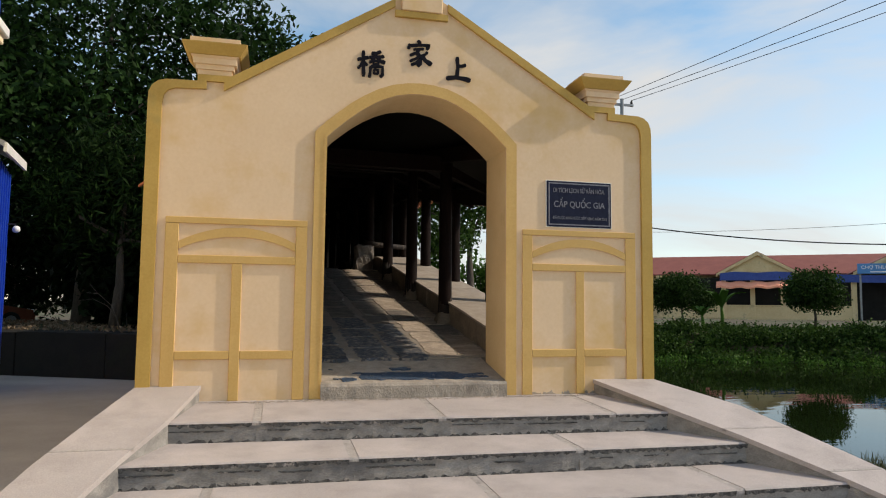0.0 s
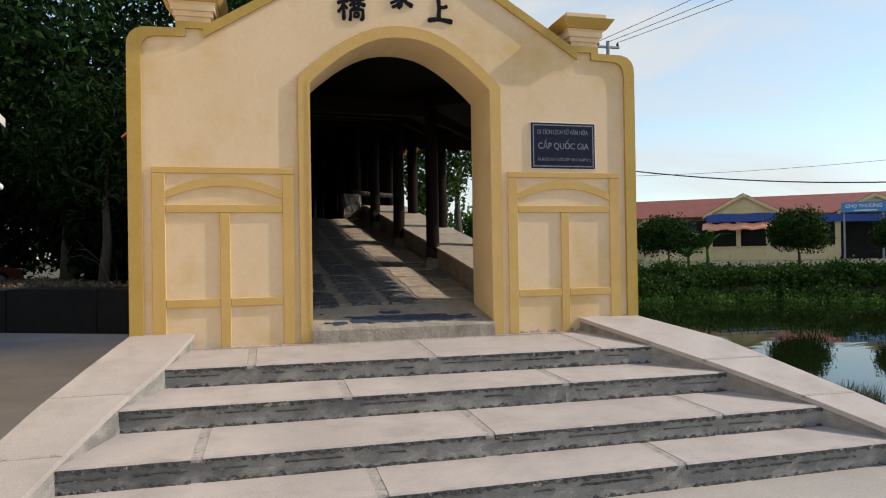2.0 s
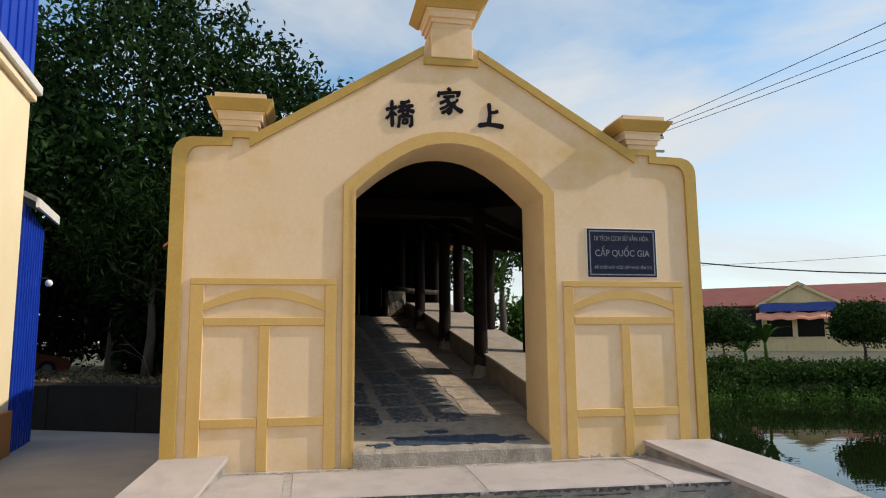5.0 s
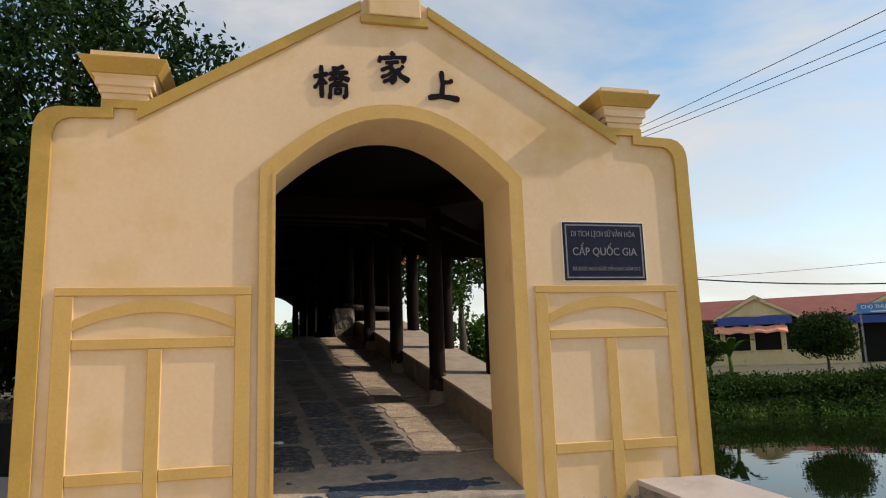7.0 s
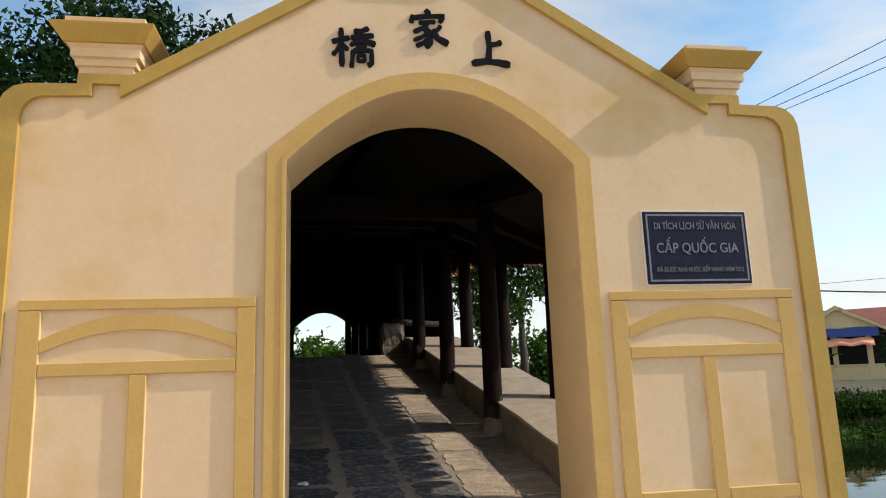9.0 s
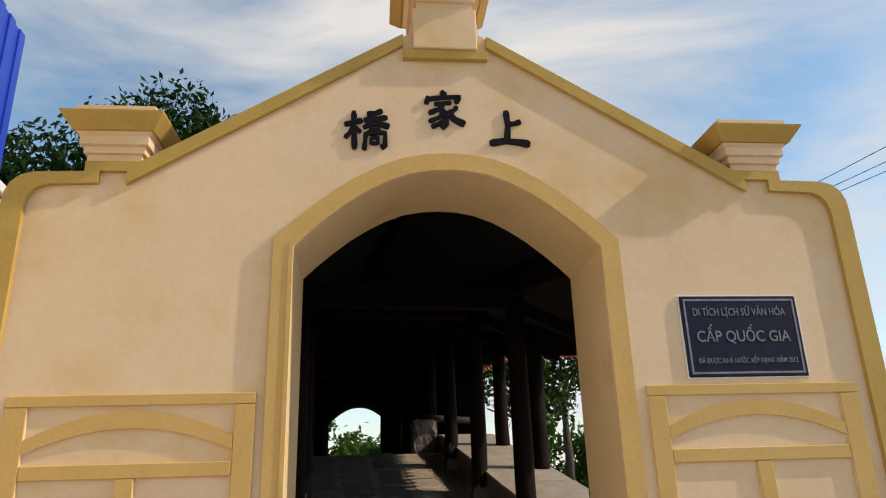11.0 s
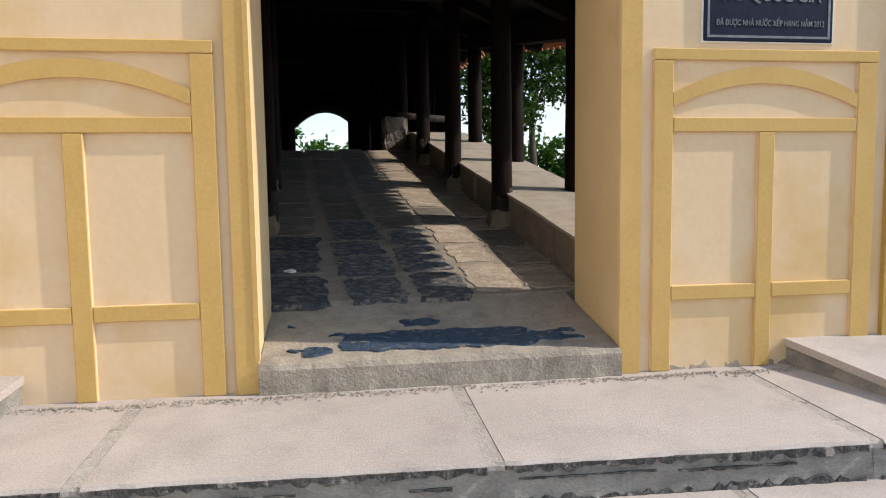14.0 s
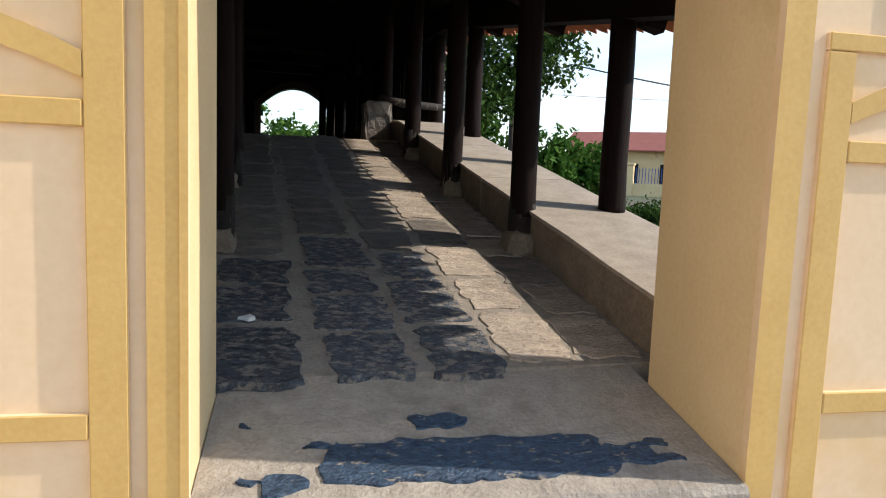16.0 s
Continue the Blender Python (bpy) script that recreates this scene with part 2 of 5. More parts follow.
CARPAINT = surface("dark_red_car_paint", (0.22, 0.062, 0.034), (0.28, 0.085, 0.045), 2, 0.25, 0, 30, spec=0.6)
GLASS = surface("dark_car_glass", (0.006, 0.007, 0.008), (0.012, 0.013, 0.015), 2, 0.08, 0, 30, spec=0.8)
RUBBER = surface("black_rubber", (0.008, 0.008, 0.008), (0.018, 0.018, 0.018), 8, 0.85, 0.2, 60)

WATER = bpy.data.materials.new("still_green_water")
WATER.use_nodes = True
_n, _l = WATER.node_tree.nodes, WATER.node_tree.links
_d = _n["Principled BSDF"]
_d.inputs["Base Color"].default_value = (0.008, 0.014, 0.004, 1)
_d.inputs["Roughness"].default_value = 0.9
_d.inputs["Specular IOR Level"].default_value = 0.0
_gl = _n.new("ShaderNodeBsdfGlossy")
_gl.inputs["Roughness"].default_value = 0.015
_fr = _n.new("ShaderNodeFresnel")
_fr.inputs["IOR"].default_value = 1.5
_mx = _n.new("ShaderNodeMixShader")
_g = _n.new("ShaderNodeNewGeometry")
_m = _n.new("ShaderNodeMapping")
_m.inputs["Rotation"].default_value = (0, 0, radians(38))
_m.inputs["Scale"].default_value = (0.35, 1.5, 1)
_t = _n.new("ShaderNodeTexNoise")
_t.inputs["Scale"].default_value = 1.4
_t.inputs["Detail"].default_value = 3
_bp = _n.new("ShaderNodeBump")
_bp.inputs["Strength"].default_value = 0.09
_bp.inputs["Distance"].default_value = 0.03
_l.new(_g.outputs["Position"], _m.inputs["Vector"])
_l.new(_m.outputs["Vector"], _t.inputs["Vector"])
_l.new(_t.outputs["Fac"], _bp.inputs["Height"])
_l.new(_bp.outputs["Normal"], _gl.inputs["Normal"])
_l.new(_fr.outputs["Fac"], _mx.inputs["Fac"])
_l.new(_d.outputs["BSDF"], _mx.inputs[1])
_l.new(_gl.outputs["BSDF"], _mx.inputs[2])
_l.new(_mx.outputs["Shader"], _n["Material Output"].inputs["Surface"])


# ---- building helpers ----
def thing(name, label, category, m=None, group="", kind=""):
    ob = new(name)
    ob.empty_display_size = 0.2
    if m is not None:
        ob.matrix_world = m
    return tagged(ob, label, category, group, kind)


def mesh_of(name, bm, material, smooth=False):
    bmesh.ops.recalc_face_normals(bm, faces=bm.faces)
    me = bpy.data.meshes.new(name)
    bm.to_mesh(me)
    bm.free()
    me.materials.append(material)
    if smooth:
        for p in me.polygons:
            p.use_smooth = True
    return me


def part(name, bm, material, parent=None, label="", m=None, smooth=False, kind=""):
    """Links a bmesh (or a ready mesh) as one mesh object under a thing."""
    me = bm if isinstance(bm, bpy.types.Mesh) else mesh_of(name, bm, material, smooth)
    ob = new(name, me)
    if parent:
        ob.parent = parent
    if m is not None:
        ob.matrix_basis = m
    return tagged(ob, label, kind=kind)


def box(x0, x1, y0, y1, z0, z1, bevel=0.0, bm=None):
    bm = bm or bmesh.new()
    made = bmesh.ops.create_cube(bm, size=1.0, matrix=Matrix.LocRotScale(((x0 + x1) / 2, (y0 + y1) / 2, (z0 + z1) / 2), None, (x1 - x0, y1 - y0, z1 - z0)))
    if bevel:
        edges = list({e for v in made["verts"] for e in v.link_edges})
        bmesh.ops.bevel(bm, geom=edges, offset=bevel, segments=1, affect="EDGES")
    return bm


def slab_xz(points, y0, y1, bm=None):
    """A flat shape in x and z, from y0 to y1."""
    bm = bm or bmesh.new()
    front = [bm.verts.new((x, y0, z)) for x, z in points]
    back = [bm.verts.new((x, y1, z)) for x, z in points]
    n = len(points)
    for tri in tessellate_polygon([[Vector((x, z, 0)) for x, z in points]]):
        bm.faces.new([front[i] for i in tri])
        bm.faces.new([back[i] for i in tri[::-1]])
    for i in range(n):
        bm.faces.new((front[i], back[i], back[(i + 1) % n], front[(i + 1) % n]))
    return bm


def strip_xz(outer, inner, y0, y1):
    """A band between two lines of equal length, from y0 to y1."""
    bm = bmesh.new()
    rows = [[bm.verts.new((x, y, z)) for x, z in line] for y in (y0, y1) for line in (outer, inner)]
    of, inf, ob, ib = rows
    for i in range(len(outer) - 1):
        for a, b in ((of, inf), (ib, ob), (ob, of), (inf, ib)):
            bm.faces.new((a[i], a[i + 1], b[i + 1], b[i]))
    for i in (0, -1):
        bm.faces.new((of[i], inf[i], ib[i], ob[i]))
    return bm


def tube(points, radii, sides=8, bm=None):
    """A round rod along points with a radius at each."""
    bm = bm or bmesh.new()
    rings = []
    for i, p in enumerate(points):
        p = Vector(p)
        way = (Vector(points[min(i + 1, len(points) - 1)]) - Vector(points[max(i - 1, 0)])).normalized()
        side = way.cross(Vector((0.31, 0.17, 0.93)) if abs(way.z) < 0.9 else Vector((1, 0, 0))).normalized()
        up = side.cross(way)
        rings.append([bm.verts.new(p + float(radii[i]) * (math.cos(a) * side + math.sin(a) * up)) for a in [2 * math.pi * q / sides for q in range(sides)]])
    for a, b in zip(rings, rings[1:]):
        for i in range(sides):
            bm.faces.new((a[i], a[(i + 1) % sides], b[(i + 1) % sides], b[i]))
    bm.faces.new(rings[0][::-1])
    bm.faces.new(rings[-1])
    return bm


def leaves(name, centres, size, seed, material, parent, slim=0.45, droop=0.35, kind="stuff", label=""):
    """Many small bent leaves, one mesh: each two triangles on a midrib fold."""
    rng = np.random.default_rng(seed)
    n = len(centres)
    way = rng.normal(size=(n, 3))
    way[:, 2] -= droop
    way /= np.linalg.norm(way, axis=1)[:, None]
    side = np.cross(way, rng.normal(size=(n, 3)))
    side /= np.linalg.norm(side, axis=1)[:, None]
    ln = (size * rng.uniform(0.6, 1.3, n))[:, None]
    up = np.cross(side, way)
    base, tip = centres - way * ln / 2, centres + way * ln / 2
    a = centres + side * ln * slim / 2 + up * ln * 0.08
    b = centres - side * ln * slim / 2 + up * ln * 0.08
    verts = np.stack([base, a, tip, b], 1).reshape(-1, 3)
    me = bpy.data.meshes.new(name)
    me.vertices.add(4 * n)
    me.vertices.foreach_set("co", verts.ravel())
    i = np.arange(n)[:, None] * 4
    tris = np.concatenate([i + [0, 1, 2], i + [0, 2, 3]], 1).reshape(-1)
    me.loops.add(len(tris))
    me.loops.foreach_set("vertex_index", tris)
    me.polygons.add(2 * n)
    me.polygons.foreach_set("loop_start", np.arange(2 * n) * 3)
    me.update(calc_edges=True)
    me.materials.append(material)
    ob = new(name, me)
    ob.parent = parent
    return tagged(ob, label, kind=kind)


def clumps(rng, blobs, count, hollow=0.55):
    """Leaf places in twig-like tufts spread over the shells of several blobs (x, y, z, rx, ry, rz)."""
    blobs = np.array(blobs, float)
    weight = blobs[:, 3] * blobs[:, 5] + blobs[:, 3] * blobs[:, 4]
    tufts = max(1, count // 14)
    which = rng.choice(len(blobs), tufts, p=weight / weight.sum())
    d = rng.normal(size=(tufts, 3))
    d /= np.linalg.norm(d, axis=1)[:, None]
    r = rng.uniform(hollow, 1.08, tufts) ** 0.7
    mid = blobs[which, :3] + d * blobs[which, 3:] * r[:, None]
    spread = rng.normal(size=(tufts, 14, 3)) * 0.17 * np.cbrt(blobs[which, 3])[:, None, None]
    return (mid[:, None] + spread).reshape(-1, 3)


def text_mesh(words, size, material, depth=0.004, bold=0.0):
    cu = bpy.data.curves.new("text", "FONT")
    cu.body, cu.size, cu.align_x, cu.align_y, cu.extrude, cu.offset, cu.resolution_u = words, size, "CENTER", "CENTER", depth, bold, 3
    ob = bpy.data.objects.new("text", cu)
    scene.collection.objects.link(ob)
    me = bpy.data.meshes.new_from_object(ob.evaluated_get(bpy.context.evaluated_depsgraph_get()))
    bpy.data.objects.remove(ob)
    me.materials.clear()
    me.materials.append(material)
    return me


def lettering(name, words, width, height, m, material, parent, depth=0.004, bold=0.0):
    """Raised words that fill the given width and height."""
    me = text_mesh(words, 1.0, material, depth, bold)
    co = np.array([v.co for v in me.vertices])
    lo, hi = co.min(0), co.max(0)
    for v in me.vertices:
        v.co.x = (v.co.x - (lo[0] + hi[0]) / 2) * width / (hi[0] - lo[0])
        v.co.y = (v.co.y - (lo[1] + hi[1]) / 2) * height / (hi[1] - lo[1])
    ob = new(name, me)
    ob.parent = parent
    ob.matrix_basis = m
    return ob


# ---- ground, road, water ----
POND = [(2.7, 0.3), (4.05, 0.2), (5.6, 0.8), (6.85, 0.1), (10.6, -2.6), (20, -10.8), (54, -40), (85, -17), (32.3, 6.3), (18.4, 17.6), (9.8, 20.3), (1.2, 18.5), (0.7, 12)]


def pond_depth(x, y):
    """Distance to the pond's edge: positive inside."""
    inside = np.zeros(x.shape, bool)
    near = np.full(x.shape, 1e9)
    for (ax, ay), (bx, by) in zip(POND, POND[1:] + POND[:1]):
        cross = (ay > y) != (by > y)
        inside ^= cross & (x < (bx - ax) * (y - ay) / (by - ay + 1e-12) + ax)
        k = np.clip(((x - ax) * (bx - ax) + (y - ay) * (by - ay)) / ((bx - ax) ** 2 + (by - ay) ** 2), 0, 1)
        near = np.minimum(near, np.hypot(x - ax - k * (bx - ax), y - ay - k * (by - ay)))
    return np.where(inside, near, -near)


def pond_side(x, y):
    """Negative on the near shore, positive on the far bank."""
    return y - 9 + 0.85 * np.maximum(x - 6, 0)


def garden_line(x):
    return 8.15 + (-2.9 - x) * 0.47


def ground_height(x, y):
    d = pond_depth(x, y)
    base = -0.78 + 0.62 * np.clip((y - 6 + 0.7 * np.maximum(x - 14, 0)) / 8, 0, 1) * (x > -2)
    base = base - 0.34 * np.clip((x - 3.2) / 1.6, 0, 1) * (pond_side(x, y) < 0)
    base = np.where((x < -2.6) & (y > garden_line(x) + 0.95), 0.2 + 0.02 * np.sin(x * 3) + 0.03 * np.sin(y * 2.3) - 0.42 * np.clip((y - 16.5) / 4, 0, 1), base)
    s = np.clip((d + 1.2) / 2.6, 0, 1)
    return base * (1 - s) + -2.2 * s


def build_ground():
    inner = np.arange(-46, 60.01, 0.7)
    far = np.array([75, 100, 150, 240, 400, 700, 1200])
    axis = np.concatenate([-far[::-1], inner, far]).astype(float)
    x, y = np.meshgrid(axis, axis)
    z = ground_height(x, y)
    n = len(axis)
    verts = np.stack([x, y, z], -1).reshape(-1, 3)
    i = (np.arange(n - 1)[:, None] * n + np.arange(n - 1)[None]).reshape(-1, 1)
    me = bpy.data.meshes.new("ground")
    me.from_pydata(verts.tolist(), [], np.concatenate([i, i + 1, i + n + 1, i + n], 1).tolist())
    me.materials.append(SOIL)
    tagged(new("ground", me), "brown soil with patches of grass and weeds", "ground", kind="structure")


build_ground()


def flat(points, z0, z1):
    bm = bmesh.new()
    lo = [bm.verts.new((x, y, z0)) for x, y in points]
    hi = [bm.verts.new((x, y, z1)) for x, y in points]
    for tri in tessellate_polygon([[Vector((x, y, 0)) for x, y in points]]):
        bm.faces.new([hi[i] for i in tri])
        bm.faces.new([lo[i] for i in tri[::-1]])
    for i in range(len(points)):
        j = (i + 1) % len(points)
        bm.faces.new((lo[i], lo[j], hi[j], hi[i]))
    return bm


tagged(part("road", flat([(-30, -40), (14, -40), (14, -9), (8, -4.2), (3.5, -2.5), (2.3, -0.2), (2.3, 0.4), (-2.45, 0.4), (-2.5, 7.9), (-7.1, 10.1), (-10, 11), (-30, 11)], -1.0, -0.72), ROAD),
       "pale worn concrete road in front of the gate", "road", kind="structure")
tagged(part("water", flat([(x + (0.6 if x > 12 else -0.4), y + (1 if y > 15 else -0.8)) for x, y in POND], -1.30, -1.25), WATER), "still green pond water reflecting trees and sky", "water", kind="structure")

def ragged_strip(a, b, y, slope, z_even, z_rough, seed):
    """A thin rough strip along a riser: one even edge, one ragged edge."""
    rng = random.Random(seed)
    bm = bmesh.new()
    n = max(2, int((b - a) / 0.025))
    rows = []
    for i in range(n + 1):
        x = a + (b - a) * i / n
        yf = y + slope * x + rng.uniform(-0.003, 0.004)
        zr = z_rough + (z_even - z_rough) * rng.uniform(-0.25, 0.6)
        rows.append([bm.verts.new(p) for p in ((x, yf, z_even), (x, yf + rng.uniform(0, 0.004), zr), (x, yf + 0.03, zr), (x, yf + 0.03, z_even))])
    for p, q in zip(rows, rows[1:]):
        for i in range(4):
            bm.faces.new((p[i], p[(i + 1) % 4], q[(i + 1) % 4], q[i]))
    bm.faces.new(rows[0])
    bm.faces.new(rows[-1])
    return bm


# ---- gateway ----
ARCH = [(-0.92, 2.48), (-0.84, 2.56), (-0.75, 2.64), (-0.62, 2.745), (-0.5, 2.825), (-0.38, 2.89), (-0.25, 2.94), (-0.12, 2.965), (0.0, 2.972)]
ARCH = ARCH + [(-0.98 * x, z) for x, z in ARCH[-2::-1]]


def arch_line(out, foot):
    """The opening's outline, set outwards by out, down to foot."""
    pts = []
    for i, (x, z) in enumerate(ARCH):
        (ax, az), (bx, bz) = ARCH[max(i - 1, 0)], ARCH[min(i + 1, len(ARCH) - 1)]
        nx, nz = -(bz - az), bx - ax
        if i in (0, len(ARCH) - 1):
            nx, nz = (-1 if x < 0 else 1), 0.42
            k = 1.0
        else:
            k = 1 / math.hypot(nx, nz)
        pts.append((x + out * nx * k, z + out * nz * k))
    return [(pts[0][0], foot)] + pts + [(pts[-1][0], foot)]


EDGE_OUT = [(2.52, -0.75), (2.52, 2.72), (2.515, 2.79), (2.49, 2.85), (2.44, 2.895), (2.37, 2.915), (2.10, 2.92), (2.10, 2.985), (1.80, 2.985), (0.27, 3.915)]
EDGE_IN = [(2.40, -0.75), (2.40, 2.68), (2.395, 2.73), (2.38, 2.78), (2.345, 2.82), (2.29, 2.84), (2.02, 2.85), (2.02, 2.925), (1.865, 2.925), (1.865, 2.845), (0.27, 3.832)]
EDGE_OUT.insert(9, (1.76, 3.01))


def mirrored(points, side):
    return [(side * x, z) for x, z in points]


def build_gate():
    gate = thing("gateway", "cream-yellow plastered village gate with ochre trim and pointed arch", "gate", pose(0, 0, 0))
    hole = arch_line(0.045, -0.75)
    outline = EDGE_OUT + [(0.22, 3.945), (0.22, 4.02), (-0.22, 4.02), (-0.22, 3.945)] + mirrored(EDGE_OUT, -1)[::-1] + hole
    part("wall", slab_xz(outline, 0.025, 0.60), CREAM, gate, "cream limewashed wall with faint ochre stains")
    part("arch_lining", strip_xz(arch_line(0.0, -0.3), arch_line(0.10, -0.3), 0.012, 0.71), REVEAL, gate, "pale ochre arch reveal")
    part("arch_trim", strip_xz(arch_line(0.10, 0.0), arch_line(-0.006, 0.0), -0.004, 0.034), OCHRE, gate, "raised ochre band round the arch")
    part("arch_bead", strip_xz(arch_line(0.012, 0.16), arch_line(-0.012, 0.16), -0.010, 0.02), OCHRE, gate)
    for side in (-1, 1):
        part("edge_trim", strip_xz(mirrored(EDGE_OUT, side), mirrored(EDGE_IN, side), -0.006, 0.615), EDGE, gate, "raised olive-ochre edge band")
        wing_panel(gate, side)
    for a, b, h, seed in ((1.18, 1.645, 0.034, 3), (1.745, 1.95, 0.022, 4)):
        part("chipped_foot", ragged_strip(a, b, 0.0225, 0.0, -0.01, h, seed), BENCH, gate, "chipped plaster at the wall foot")
    part("ridge_bar", box(-0.27, 0.27, -0.014, 0.036, 3.735, 3.80, 0.004), EDGE, gate)
    for x, z, s in ((-1.95, 2.985, 1.0), (1.95, 2.985, 1.0), (0.0, 4.02, 1.2)):
        finial(gate, x, z, s)
    return gate


def wing_panel(gate, side):
    """The framed panel beside the arch: stiles, rails and a flat arch band."""
    def bar(name, x0, x1, z0, z1, lift=0.0):
        a, b = sorted((side * x0, side * x1))
        part(name, box(a, b, 0.003 - lift, 0.034, z0, z1, 0.004), OCHRE, gate)
    bar("stile", 1.07, 1.175, 0.0, 1.598)
    bar("stile", 2.21, 2.325, 0.0, 1.598)
    bar("rail", 1.07, 2.325, 1.60, 1.658, 0.001)
    bar("rail", 1.177, 2.208, 1.24, 1.312)
    bar("rail", 1.177, 1.648, 0.372, 0.448)
    bar("rail", 1.742, 2.208, 0.372, 0.448)
    bar("mullion", 1.65, 1.74, 0.0, 1.238)
    xs = np.linspace(1.177, 2.208, 17)
    k = (xs - 1.6925) / 0.5155
    top = [(side * x, 1.572 - 0.135 * q * q) for x, q in zip(xs, k)]
    low = [(side * x, 1.487 - 0.120 * q * q) for x, q in zip(xs, k)]
    part("arch_band", strip_xz(top, low, 0.004, 0.034), OCHRE, gate)


def frusta(levels, cx, cy, z0, bm=None):
    """A square moulding: (half width, height) levels stacked on each other."""
    bm = bm or bmesh.new()
    rings = [[bm.verts.new((cx + a * w, cy + b * w, z0 + h)) for a, b in ((-1, -1), (1, -1), (1, 1), (-1, 1))] for w, h in levels]
    for a, b in zip(rings, rings[1:]):
        for i in range(4):
            bm.faces.new((a[i], a[(i + 1) % 4], b[(i + 1) % 4], b[i]))
    bm.faces.new(rings[0][::-1])
    bm.faces.new(rings[-1])
    return bm


def finial(gate, x, z, s):
    y = 0.165
    if s > 1:
        part("pedestal", box(-0.205, 0.205, -0.03, 0.37, 3.80, 4.10, 0.006), CREAM, gate)
        z = 4.10
    f = part("finial_body", frusta([(0.152 * s, 0.0), (0.152 * s, 0.048), (0.170 * s, 0.052), (0.170 * s, 0.094), (0.192 * s, 0.099), (0.192 * s, 0.150), (0.212 * s, 0.172)], x, y, z), CREAM, gate, "stepped cream moulding")
    part("finial_cap", frusta([(0.212 * s, 0.173), (0.226 * s, 0.176), (0.286 * s, 0.262), (0.288 * s, 0.272), (0.24 * s, 0.276)], x, y, z), EDGE, f, "flared ochre cap")
    part("finial_top", frusta([(0.222 * s, 0.275), (0.222 * s, 0.333), (0.205 * s, 0.340)], x, y, z), CREAM, f)


build_gate()
# raised bands painted ochre in front; cream narrow sides also paint in sunlit edges
for ob in [o for o in bpy.data.objects if o.type == "MESH" and o.data.materials and o.data.materials[0] == OCHRE and o.parent]:
    ob.data.materials.append(CREAM)
    for face in ob.data.polygons:
        if abs(face.normal.y) < 0.3:
            face.material_index = 1

# ---- entrance steps ----
NOSES = [(-0.93, -0.033, -0.04, -2.11, 2.04), (-1.53, -0.012, -0.21, -2.31, 2.42), (-2.21, 0.0, -0.387, -2.52, 2.76), (-2.70, 0.01, -0.555, -2.68, 3.05)]
JOINTS = [(-1.456, 0.033, 1.545), (-0.756, 0.98), (-1.75, 0.123, 1.9), (-0.69, 1.27)]


